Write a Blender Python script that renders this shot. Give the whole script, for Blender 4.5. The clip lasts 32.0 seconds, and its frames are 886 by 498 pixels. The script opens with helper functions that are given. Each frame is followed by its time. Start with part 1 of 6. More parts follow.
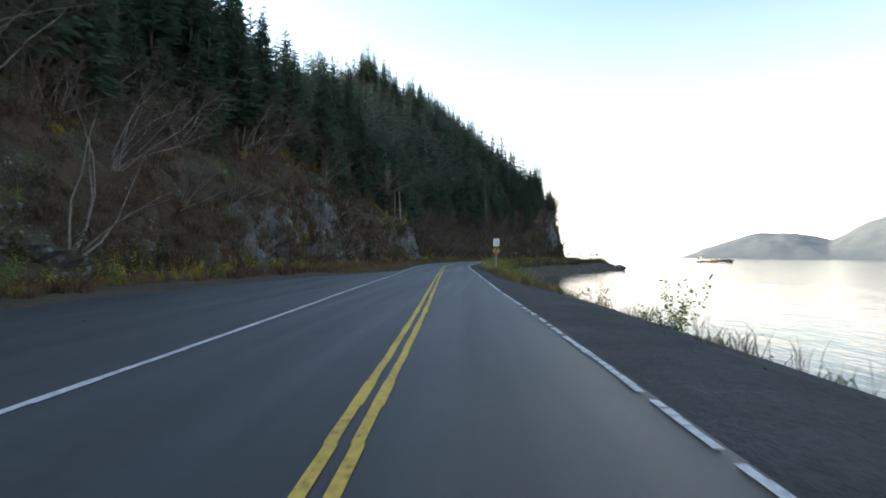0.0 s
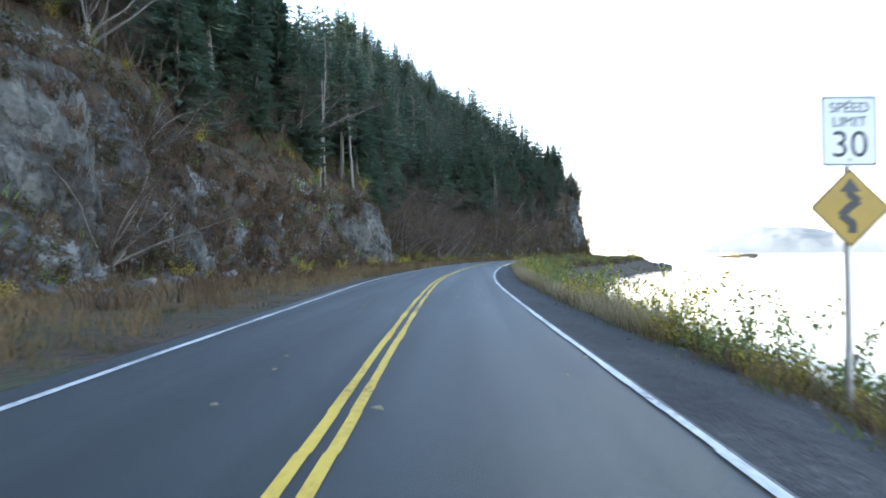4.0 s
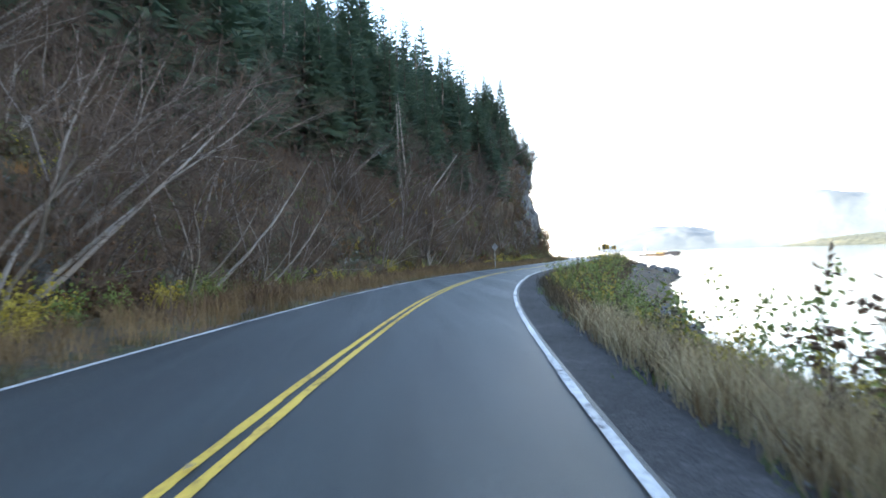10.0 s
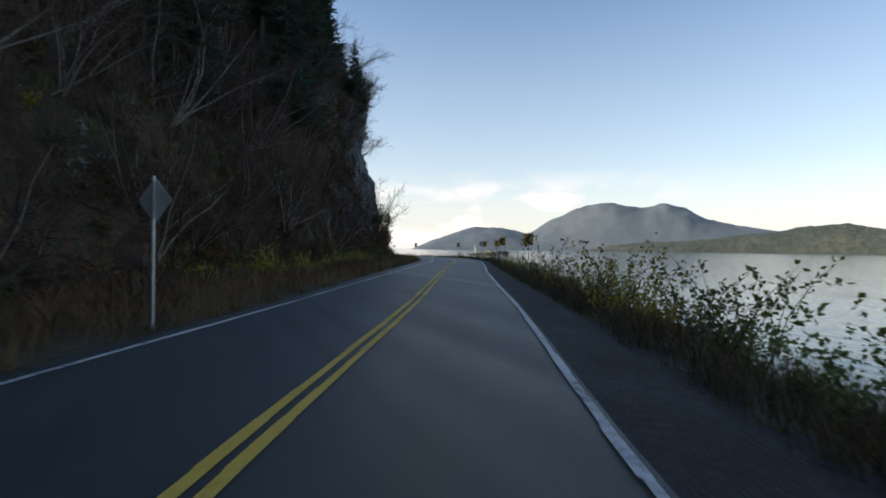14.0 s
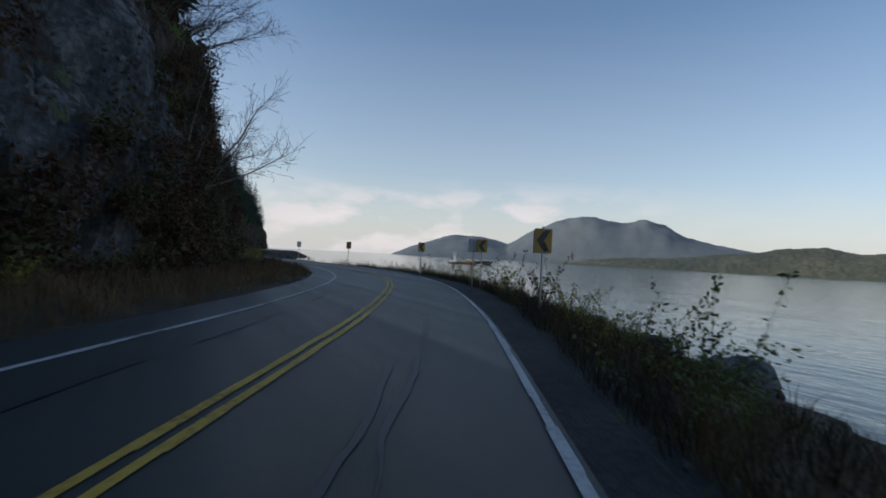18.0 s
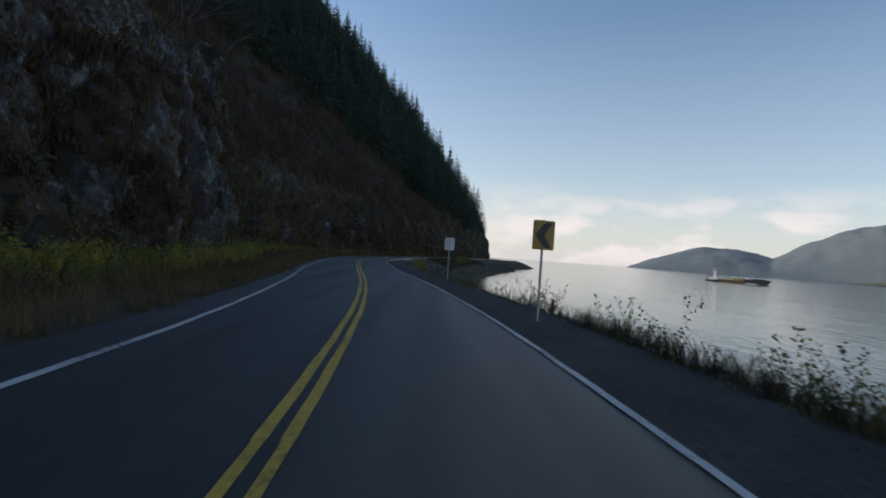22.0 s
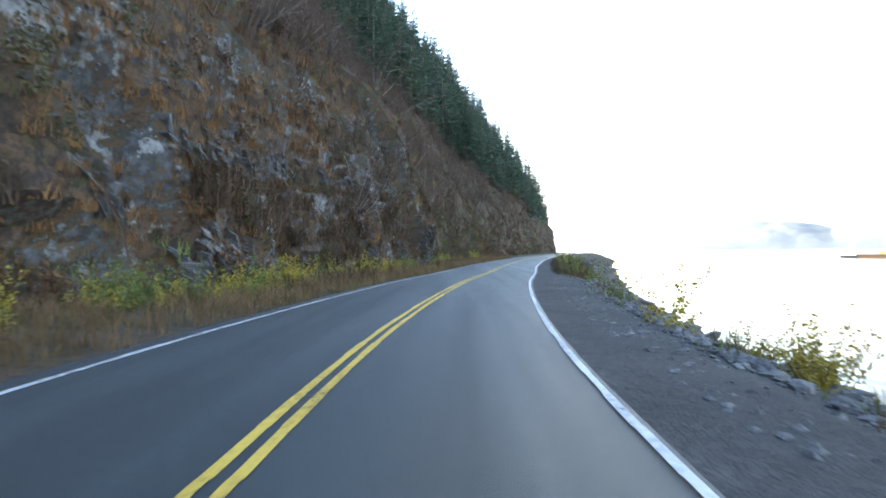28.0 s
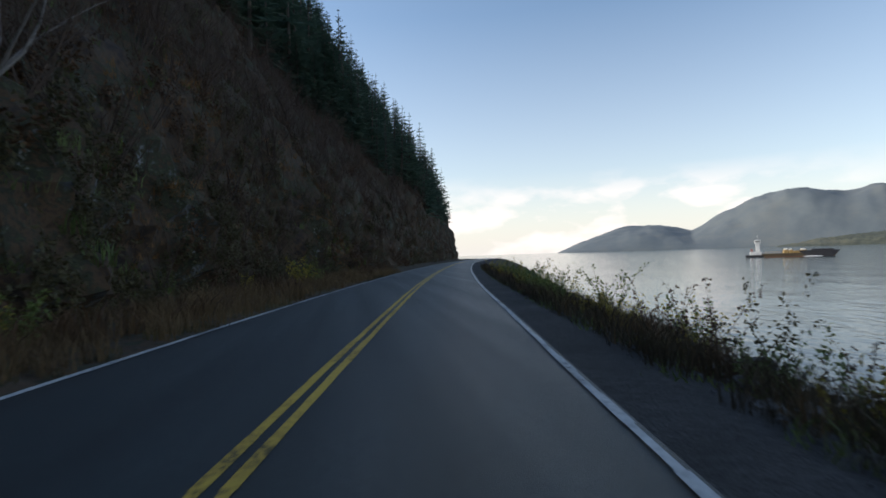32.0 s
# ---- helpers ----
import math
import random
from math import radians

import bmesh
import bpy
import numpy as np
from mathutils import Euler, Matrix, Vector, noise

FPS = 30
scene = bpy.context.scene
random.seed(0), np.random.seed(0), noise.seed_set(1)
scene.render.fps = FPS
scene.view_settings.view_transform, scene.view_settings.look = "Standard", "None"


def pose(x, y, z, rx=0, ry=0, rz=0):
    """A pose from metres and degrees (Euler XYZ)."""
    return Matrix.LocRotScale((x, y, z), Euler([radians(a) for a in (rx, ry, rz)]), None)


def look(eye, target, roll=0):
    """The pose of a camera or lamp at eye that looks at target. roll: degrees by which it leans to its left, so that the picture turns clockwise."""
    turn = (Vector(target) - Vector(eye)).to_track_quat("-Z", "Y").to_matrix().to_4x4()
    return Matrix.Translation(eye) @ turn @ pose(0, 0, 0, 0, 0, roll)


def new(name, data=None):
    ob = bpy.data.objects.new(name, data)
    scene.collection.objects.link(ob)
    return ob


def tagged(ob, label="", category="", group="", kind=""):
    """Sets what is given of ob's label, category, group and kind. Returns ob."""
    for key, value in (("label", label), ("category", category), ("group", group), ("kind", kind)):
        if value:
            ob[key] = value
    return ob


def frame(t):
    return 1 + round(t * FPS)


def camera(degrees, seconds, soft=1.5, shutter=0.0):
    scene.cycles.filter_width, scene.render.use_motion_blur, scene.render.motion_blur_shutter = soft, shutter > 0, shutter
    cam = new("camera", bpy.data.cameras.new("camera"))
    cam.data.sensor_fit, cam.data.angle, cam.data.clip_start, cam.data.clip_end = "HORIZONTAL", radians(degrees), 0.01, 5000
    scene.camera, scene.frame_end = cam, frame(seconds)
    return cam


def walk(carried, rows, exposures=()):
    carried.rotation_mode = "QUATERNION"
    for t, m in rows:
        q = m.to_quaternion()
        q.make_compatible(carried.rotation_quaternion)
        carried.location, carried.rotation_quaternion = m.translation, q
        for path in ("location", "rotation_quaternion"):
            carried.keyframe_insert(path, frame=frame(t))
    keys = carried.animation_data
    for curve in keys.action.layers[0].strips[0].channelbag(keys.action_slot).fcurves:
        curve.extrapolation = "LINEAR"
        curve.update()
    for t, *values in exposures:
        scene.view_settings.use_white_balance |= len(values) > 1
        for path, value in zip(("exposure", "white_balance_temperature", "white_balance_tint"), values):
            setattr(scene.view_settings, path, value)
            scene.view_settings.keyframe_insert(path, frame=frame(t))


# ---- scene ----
from collections import namedtuple

# Camera carried in a car that drives along the shore road.
cam = camera(80.9, 32.0, soft=1.7, shutter=0.18)
PATH = [
    (0.0, pose(0.00, 0.00, 1.5, 90.66, -0.48, 3.74)),
    (0.5, pose(-0.24, 5.48, 1.5, 90.67, -0.54, 3.96)),
    (1.0, pose(-0.50, 11.03, 1.5, 90.67, -0.70, 4.19)),
    (1.5, pose(-0.78, 16.63, 1.5, 90.51, -0.92, 4.34)),
    (2.0, pose(-1.07, 22.29, 1.5, 90.40, -1.02, 4.32)),
    (2.5, pose(-1.36, 27.98, 1.5, 90.47, -0.68, 4.18)),
    (3.0, pose(-1.63, 33.69, 1.5, 90.50, -0.23, 3.98)),
    (3.5, pose(-1.88, 39.42, 1.5, 90.39, -0.07, 3.77)),
    (4.0, pose(-2.11, 45.15, 1.5, 90.48, 0.36, 3.64)),
    (4.5, pose(-2.33, 50.89, 1.5, 90.55, 0.86, 3.49)),
    (5.0, pose(-2.52, 56.63, 1.5, 90.61, 1.27, 3.14)),
    (5.5, pose(-2.67, 62.36, 1.5, 90.68, 1.53, 2.42)),
    (6.0, pose(-2.71, 68.09, 1.5, 90.88, 1.58, 1.22)),
    (6.5, pose(-2.63, 73.82, 1.5, 90.87, 1.78, -0.02)),
    (7.0, pose(-2.42, 79.54, 1.5, 90.84, 2.12, -1.43)),
    (7.5, pose(-2.07, 85.26, 1.5, 90.68, 2.24, -2.89)),
    (8.0, pose(-1.58, 90.97, 1.5, 90.48, 1.82, -4.00)),
    (8.5, pose(-1.03, 96.69, 1.5, 90.63, 1.87, -4.15)),
    (9.0, pose(-0.46, 102.44, 1.5, 90.91, 1.86, -4.51)),
    (9.5, pose(0.18, 108.23, 1.5, 90.84, 1.91, -5.31)),
    (10.0, pose(0.90, 114.04, 1.5, 90.83, 1.92, -6.18)),
    (10.5, pose(1.73, 119.86, 1.5, 90.60, 1.74, -7.27)),
    (11.0, pose(2.70, 125.67, 1.5, 90.63, 1.08, -9.05)),
    (11.5, pose(3.88, 131.45, 1.5, 90.74, 0.27, -11.29)),
    (12.0, pose(5.28, 137.17, 1.5, 90.56, -0.01, -13.59)),
    (12.5, pose(6.93, 142.79, 1.5, 90.63, 0.09, -16.38)),
    (13.0, pose(8.84, 148.24, 1.5, 90.73, -0.17, -19.39)),
    (13.5, pose(11.00, 153.51, 1.5, 90.34, -0.46, -22.53)),
    (14.0, pose(13.41, 158.62, 1.5, 89.94, -0.50, -24.99)),
    (14.5, pose(15.97, 163.65, 1.5, 89.61, -0.31, -26.08)),
    (15.0, pose(18.60, 168.71, 1.5, 90.01, -0.05, -25.96)),
    (15.5, pose(21.26, 173.86, 1.5, 90.27, 0.03, -25.90)),
    (16.0, pose(23.99, 179.07, 1.5, 90.49, -0.15, -26.84)),
    (16.5, pose(26.85, 184.24, 1.5, 90.69, -0.64, -28.21)),
    (17.0, pose(29.80, 189.40, 1.5, 90.87, -1.47, -28.35)),
    (17.5, pose(32.73, 194.56, 1.5, 90.94, -2.17, -27.99)),
    (18.0, pose(35.60, 199.73, 1.5, 90.78, -3.03, -27.25)),
    (18.5, pose(38.36, 204.93, 1.5, 90.55, -3.41, -25.94)),
    (19.0, pose(40.97, 210.15, 1.5, 90.55, -3.32, -24.25)),
    (19.5, pose(43.36, 215.40, 1.5, 90.67, -3.45, -22.11)),
    (20.0, pose(45.45, 220.70, 1.5, 90.70, -3.75, -18.84)),
    (20.5, pose(47.17, 226.08, 1.5, 90.62, -4.08, -15.14)),
    (21.0, pose(48.48, 231.52, 1.5, 90.51, -4.25, -10.79)),
    (21.5, pose(49.27, 237.00, 1.5, 90.51, -4.44, -6.18)),
    (22.0, pose(49.63, 242.49, 1.5, 90.46, -4.13, -2.08)),
    (22.5, pose(49.71, 247.99, 1.5, 90.48, -3.67, 1.74)),
    (23.0, pose(49.52, 253.53, 1.5, 90.53, -3.42, 5.41)),
    (23.5, pose(49.04, 259.10, 1.5, 90.40, -3.33, 7.99)),
    (24.0, pose(48.30, 264.69, 1.5, 90.64, -2.44, 9.07)),
    (24.5, pose(47.50, 270.28, 1.5, 90.71, -1.57, 9.64)),
    (25.0, pose(46.69, 275.85, 1.5, 90.75, -0.71, 9.53)),
    (25.5, pose(45.91, 281.41, 1.5, 90.76, -0.33, 9.21)),
    (26.0, pose(45.17, 286.95, 1.5, 90.62, -0.02, 8.70)),
    (26.5, pose(44.51, 292.53, 1.5, 90.51, 0.26, 7.52)),
    (27.0, pose(43.99, 298.16, 1.5, 90.39, 0.50, 5.69)),
    (27.5, pose(43.67, 303.87, 1.5, 90.25, 0.64, 3.56)),
    (28.0, pose(43.54, 309.64, 1.5, 90.22, 0.62, 1.79)),
    (28.5, pose(43.59, 315.44, 1.5, 90.48, 0.39, 0.05)),
    (29.0, pose(43.81, 321.28, 1.5, 90.76, 0.36, -1.72)),
    (29.5, pose(44.23, 327.14, 1.5, 90.76, 0.56, -3.61)),
    (30.0, pose(44.84, 332.97, 1.5, 90.59, 0.36, -5.56)),
    (30.5, pose(45.64, 338.71, 1.5, 90.61, 0.39, -7.51)),
    (31.0, pose(46.59, 344.31, 1.5, 90.62, 0.92, -8.90)),
    (31.5, pose(47.61, 349.72, 1.5, 90.70, 1.59, -9.65)),
    (32.0, pose(48.64, 354.97, 1.5, 90.79, 1.89, -9.76)),
]
EXPOSURES = [
    (0.0, 1.6, 7200, 10), (1.5, 2.0, 7050, 10), (3.0, 2.6, 6950, 10), (6.0, 3.1, 6900, 10), (8.5, 3.15, 6900, 10), (10.0, 2.95, 6900, 10), (11.5, 2.55, 6900, 10), (12.0, 2.25, 6950, 10), (12.5, 1.65, 7000, 10),
    (13.2, 0.95, 6800, 10), (14.0, 0.42, 6400, 10), (14.6, 0.25, 6250, 10), (17.0, -0.05, 6050, 10), (20.0, -0.35, 6000, 10), (22.0, 0.0, 6200, 10), (23.0, 0.55, 6500, 10), (24.0, 1.55, 7000, 10),
    (25.0, 2.6, 7000, 10), (28.0, 3.0, 6900, 10), (29.4, 2.7, 6900, 10), (30.5, 1.5, 6800, 10), (31.3, 0.75, 6550, 10), (32.0, 0.4, 6400, 10),
]
walk(cam, PATH, EXPOSURES)

# ---- sky and sun: low sun behind the wooded hill ----
SUN_BEARING, SUN_ELEVATION = -68.0, 21.0          # degrees, clockwise from +y
world = bpy.data.worlds.new("world")
scene.world = world
world.use_nodes = True
wn, wl = world.node_tree.nodes, world.node_tree.links
sky = wn.new("ShaderNodeTexSky")
sky.sky_type = "NISHITA"
sky.sun_disc = False
sky.sun_elevation, sky.sun_rotation = radians(SUN_ELEVATION), radians(SUN_BEARING)
sky.air_density, sky.dust_density, sky.ozone_density = 1.0, 0.7, 1.2
tc = wn.new("ShaderNodeTexCoord")
mp = wn.new("ShaderNodeMapping")
mp.inputs["Scale"].default_value = (3.4, 3.4, 8.0)
wl.new(tc.outputs["Generated"], mp.inputs["Vector"])
cn = wn.new("ShaderNodeTexNoise")
cn.inputs["Scale"].default_value, cn.inputs["Detail"].default_value = 2.4, 8.0
wl.new(mp.outputs["Vector"], cn.inputs["Vector"])
cr = wn.new("ShaderNodeValToRGB")
cr.color_ramp.elements[0].position, cr.color_ramp.elements[1].position = 0.45, 0.58
wl.new(cn.outputs["Fac"], cr.inputs["Fac"])
sp = wn.new("ShaderNodeSeparateXYZ")
wl.new(tc.outputs["Generated"], sp.inputs["Vector"])
band = wn.new("ShaderNodeValToRGB")                # cloud bank hangs low over the far shore
band.color_ramp.elements[0].position, band.color_ramp.elements[0].color = 0.0, (0.5, 0.5, 0.5, 1)
band.color_ramp.elements[1].position, band.color_ramp.elements[1].color = 0.15, (0, 0, 0, 1)
mid = band.color_ramp.elements.new(0.06)
mid.color = (1, 1, 1, 1)
wl.new(sp.outputs["Z"], band.inputs["Fac"])
mul = wn.new("ShaderNodeMath")
mul.operation = "MULTIPLY"
wl.new(cr.outputs["Color"], mul.inputs[0])
wl.new(band.outputs["Color"], mul.inputs[1])
cm = wn.new("ShaderNodeMixRGB")
cm.inputs["Color2"].default_value = (6.6, 5.8, 5.5, 1)
side = wn.new("ShaderNodeVectorMath")              # the bank lies over the open water ahead of the bend
side.operation = "DOT_PRODUCT"
side.inputs[1].default_value = (math.sin(radians(27)), math.cos(radians(27)), 0)
wl.new(tc.outputs["Generated"], side.inputs[0])
bank = wn.new("ShaderNodeMapRange")
bank.inputs["From Min"].default_value, bank.inputs["From Max"].default_value, bank.inputs["To Min"].default_value = 0.90, 0.985, 0.12
wl.new(side.outputs["Value"], bank.inputs["Value"])
mul2 = wn.new("ShaderNodeMath")
mul2.operation = "MULTIPLY"
wl.new(mul.outputs[0], mul2.inputs[0])
wl.new(bank.outputs["Result"], mul2.inputs[1])
wl.new(mul2.outputs[0], cm.inputs["Fac"])
haze = wn.new("ShaderNodeValToRGB")                # pale haze along the horizon
haze.color_ramp.elements[0].position, haze.color_ramp.elements[0].color = 0.0, (0.85, 0.85, 0.85, 1)
haze.color_ramp.elements[1].position, haze.color_ramp.elements[1].color = 0.42, (0, 0, 0, 1)
hz = haze.color_ramp.elements.new(0.15)
hz.color = (0.26, 0.26, 0.26, 1)
wl.new(sp.outputs["Z"], haze.inputs["Fac"])
hm = wn.new("ShaderNodeMixRGB")
hm.inputs["Color2"].default_value = (5.0, 4.75, 4.55, 1)
wl.new(haze.outputs["Color"], hm.inputs["Fac"])
wl.new(sky.outputs["Color"], hm.inputs["Color1"])
wl.new(hm.outputs["Color"], cm.inputs["Color1"])
wl.new(cm.outputs["Color"], wn["Background"].inputs["Color"])
wn["Background"].inputs["Strength"].default_value = 0.15
sun = new("sun", bpy.data.lights.new("sun", "SUN"))
sun.data.energy, sun.data.angle, sun.data.color = 3.2, radians(0.5), (1.0, 0.90, 0.78)
sb, se = radians(SUN_BEARING), radians(SUN_ELEVATION)
sun.matrix_world = look((math.sin(sb) * math.cos(se) * 300, math.cos(sb) * math.cos(se) * 300, math.sin(se) * 300), (0, 0, 0))

# ---- materials ----
def ramp(nodes, stops):
    r = nodes.new("ShaderNodeValToRGB")
    e = r.color_ramp.elements
    while len(e) < len(stops):
        e.new(0.5)
    for k, (p, c) in zip(e, stops):
        k.position, k.color = p, (*c, 1)
    return r


def material(name, stops, scale=4.0, coarse=0.15, rough=0.85, bump=0.0, bump_scale=30.0, space="world", island=0.0, tint=(0.6, 0.6, 0.6),
             metal=0.0, stretch=(1, 1, 1), translucent=0.0):
    """Two scales of noise through a colour ramp, with relief; island: how much single leaves or things differ."""
    m = bpy.data.materials.new(name)
    m.use_nodes = True
    n, l = m.node_tree.nodes, m.node_tree.links
    b = n["Principled BSDF"]
    if space == "world":
        src = n.new("ShaderNodeNewGeometry").outputs["Position"]
    else:
        src = n.new("ShaderNodeTexCoord").outputs["Object"]
    mp = n.new("ShaderNodeMapping")
    mp.inputs["Scale"].default_value = stretch
    l.new(src, mp.inputs["Vector"])
    fine, wide = n.new("ShaderNodeTexNoise"), n.new("ShaderNodeTexNoise")
    fine.inputs["Scale"].default_value, fine.inputs["Detail"].default_value, fine.inputs["Roughness"].default_value = scale, 9.0, 0.65
    wide.inputs["Scale"].default_value, wide.inputs["Detail"].default_value = coarse, 4.0
    l.new(mp.outputs["Vector"], fine.inputs["Vector"])
    l.new(mp.outputs["Vector"], wide.inputs["Vector"])
    add = n.new("ShaderNodeMath")
    add.operation = "MULTIPLY_ADD"
    add.inputs[1].default_value, add.inputs[2].default_value = 0.55, 0.0
    l.new(fine.outputs["Fac"], add.inputs[0])
    add2 = n.new("ShaderNodeMath")
    add2.operation = "MULTIPLY_ADD"
    add2.inputs[1].default_value = 0.45
    l.new(wide.outputs["Fac"], add2.inputs[0])
    l.new(add.outputs[0], add2.inputs[2])
    r = ramp(n, stops)
    l.new(add2.outputs[0], r.inputs["Fac"])
    colour = r.outputs["Color"]
    if island:
        geo = n.new("ShaderNodeNewGeometry")
        info = n.new("ShaderNodeObjectInfo")
        mix = n.new("ShaderNodeMath")
        mix.operation = "MULTIPLY_ADD"
        mix.inputs[1].default_value = 0.5
        l.new(geo.outputs["Random Per Island"], mix.inputs[0])
        half = n.new("ShaderNodeMath")
        half.operation = "MULTIPLY"
        half.inputs[1].default_value = 0.5
        l.new(info.outputs["Random"], half.inputs[0])
        l.new(half.outputs[0], mix.inputs[2])
        fac = n.new("ShaderNodeMath")
        fac.operation = "MULTIPLY"
        fac.inputs[1].default_value = island
        l.new(mix.outputs[0], fac.inputs[0])
        mx = n.new("ShaderNodeMixRGB")
        mx.inputs["Color2"].default_value = (*tint, 1)
        l.new(fac.outputs[0], mx.inputs["Fac"])
        l.new(colour, mx.inputs["Color1"])
        colour = mx.outputs["Color"]
    l.new(colour, b.inputs["Base Color"])
    b.inputs["Roughness"].default_value, b.inputs["Metallic"].default_value = rough, metal
    if bump:
        bn = n.new("ShaderNodeTexNoise")
        bn.inputs["Scale"].default_value, bn.inputs["Detail"].default_value = bump_scale, 6.0
        l.new(mp.outputs["Vector"], bn.inputs["Vector"])
        bp = n.new("ShaderNodeBump")
        bp.inputs["Strength"].default_value, bp.inputs["Distance"].default_value = bump, 0.05
        l.new(bn.outputs["Fac"], bp.inputs["Height"])
        l.new(bp.outputs["Normal"], b.inputs["Normal"])
    if translucent:
        t = n.new("ShaderNodeBsdfTranslucent")
        l.new(colour, t.inputs["Color"])
        ms = n.new("ShaderNodeMixShader")
        ms.inputs["Fac"].default_value = translucent
        l.new(b.outputs["BSDF"], ms.inputs[1])
        l.new(t.outputs["BSDF"], ms.inputs[2])
        l.new(ms.outputs["Shader"], n["Material Output"].inputs["Surface"])
    return m


ASPHALT = material("asphalt", [(0.3, (0.0115, 0.0165, 0.0185)), (0.45, (0.0195, 0.0270, 0.0295)), (0.55, (0.0260, 0.0345, 0.0370)), (0.72, (0.046, 0.056, 0.059))], 11.0, 0.16, 0.5, 0.45, 140.0)


def asphalt_streaks(m):
    """Long tyre-worn and tarry streaks along the way of travel, and patches of polish."""
    n, l = m.node_tree.nodes, m.node_tree.links
    b = n["Principled BSDF"]
    geo, mp, t = n.new("ShaderNodeNewGeometry"), n.new("ShaderNodeMapping"), n.new("ShaderNodeTexNoise")
    mp.inputs["Scale"].default_value, mp.inputs["Rotation"].default_value = (1.1, 0.035, 1.0), (0, 0, radians(7))
    t.inputs["Scale"].default_value, t.inputs["Detail"].default_value = 1.0, 5.0
    l.new(geo.outputs["Position"], mp.inputs["Vector"])
    l.new(mp.outputs["Vector"], t.inputs["Vector"])
    r = ramp(n, [(0.36, (0.84, 0.84, 0.84)), (0.52, (1, 1, 1)), (0.66, (1.14, 1.14, 1.14))])
    l.new(t.outputs["Fac"], r.inputs["Fac"])
    mx = n.new("ShaderNodeMixRGB")
    mx.blend_type, mx.inputs["Fac"].default_value = "MULTIPLY", 1.0
    l.new(b.inputs["Base Color"].links[0].from_socket, mx.inputs["Color1"])
    l.new(r.outputs["Color"], mx.inputs["Color2"])
    l.new(mx.outputs["Color"], b.inputs["Base Color"])
    lane, rl = n.new("ShaderNodeAttribute"), None      # wheel tracks worn paler, oil-darkened strip between them
    lane.attribute_name = "across"
    wob = n.new("ShaderNodeMath")
    wob.operation = "MULTIPLY_ADD"
    wob.inputs[1].default_value, wob.inputs[2].default_value = 0.06, -0.03
    l.new(t.outputs["Fac"], wob.inputs[0])
    pos = n.new("ShaderNodeMath")
    pos.operation = "ADD"
    l.new(lane.outputs["Fac"], pos.inputs[0])
    l.new(wob.outputs[0], pos.inputs[1])
    rl = ramp(n, [(0.02, (0.86, 0.86, 0.86)), (0.18, (1.16, 1.16, 1.15)), (0.29, (0.84, 0.84, 0.85)), (0.40, (1.16, 1.16, 1.15)), (0.5, (0.86, 0.86, 0.87)),
                  (0.61, (1.18, 1.18, 1.17)), (0.71, (0.80, 0.80, 0.81)), (0.82, (1.16, 1.16, 1.15)), (0.95, (0.88, 0.88, 0.88))])
    l.new(pos.outputs[0], rl.inputs["Fac"])
    m2 = n.new("ShaderNodeMixRGB")
    m2.blend_type, m2.inputs["Fac"].default_value = "MULTIPLY", 1.0
    l.new(mx.outputs["Color"], m2.inputs["Color1"])
    l.new(rl.outputs["Color"], m2.inputs["Color2"])
    l.new(m2.outputs["Color"], b.inputs["Base Color"])
    b.inputs["Specular IOR Level"].default_value = 0.62
    r2 = ramp(n, [(0.35, (0.56, 0.56, 0.56)), (0.65, (0.46, 0.46, 0.46))])
    l.new(t.outputs["Fac"], r2.inputs["Fac"])
    l.new(r2.outputs["Color"], b.inputs["Roughness"])


asphalt_streaks(ASPHALT)
GRAVEL = material("gravel", [(0.32, (0.009, 0.010, 0.011)), (0.46, (0.022, 0.023, 0.025)), (0.58, (0.042, 0.042, 0.044)), (0.72, (0.10, 0.098, 0.096))], 9.0, 0.5, 0.95, 1.0, 30.0)
YELLOW = material("yellow_paint", [(0.36, (0.10, 0.075, 0.03)), (0.43, (0.46, 0.29, 0.045)), (0.52, (0.60, 0.39, 0.055)), (0.7, (0.68, 0.46, 0.07))], 14.0, 0.5, 0.7, 0.2, 120.0)
WHITE = material("white_paint", [(0.37, (0.07, 0.07, 0.073)), (0.43, (0.34, 0.34, 0.34)), (0.52, (0.52, 0.52, 0.51)), (0.7, (0.66, 0.66, 0.64))], 12.0, 0.6, 0.7, 0.2, 120.0)
BARK = material("bark", [(0.3, (0.045, 0.035, 0.028)), (0.6, (0.13, 0.11, 0.09)), (0.8, (0.20, 0.18, 0.16))], 6.0, 0.6, 0.95, 0.8, 20.0, stretch=(1, 1, 0.2))
PALE_BARK = material("pale_bark", [(0.3, (0.13, 0.115, 0.10)), (0.55, (0.26, 0.24, 0.22)), (0.8, (0.40, 0.38, 0.36))], 5.0, 0.5, 0.9, 0.4, 20.0, space="object", island=0.5, tint=(0.14, 0.10, 0.09))
TWIG = material("twig", [(0.3, (0.048, 0.032, 0.024)), (0.6, (0.100, 0.064, 0.045)), (0.8, (0.165, 0.112, 0.08))], 3.0, 0.2, 0.95, island=0.75, tint=(0.045, 0.034, 0.028))
NEEDLE = material("needles", [(0.3, (0.050, 0.084, 0.056)), (0.5, (0.088, 0.134, 0.086)), (0.72, (0.145, 0.185, 0.112))], 0.6, 0.07, 0.75, island=0.6, tint=(0.070, 0.108, 0.084), translucent=0.4)
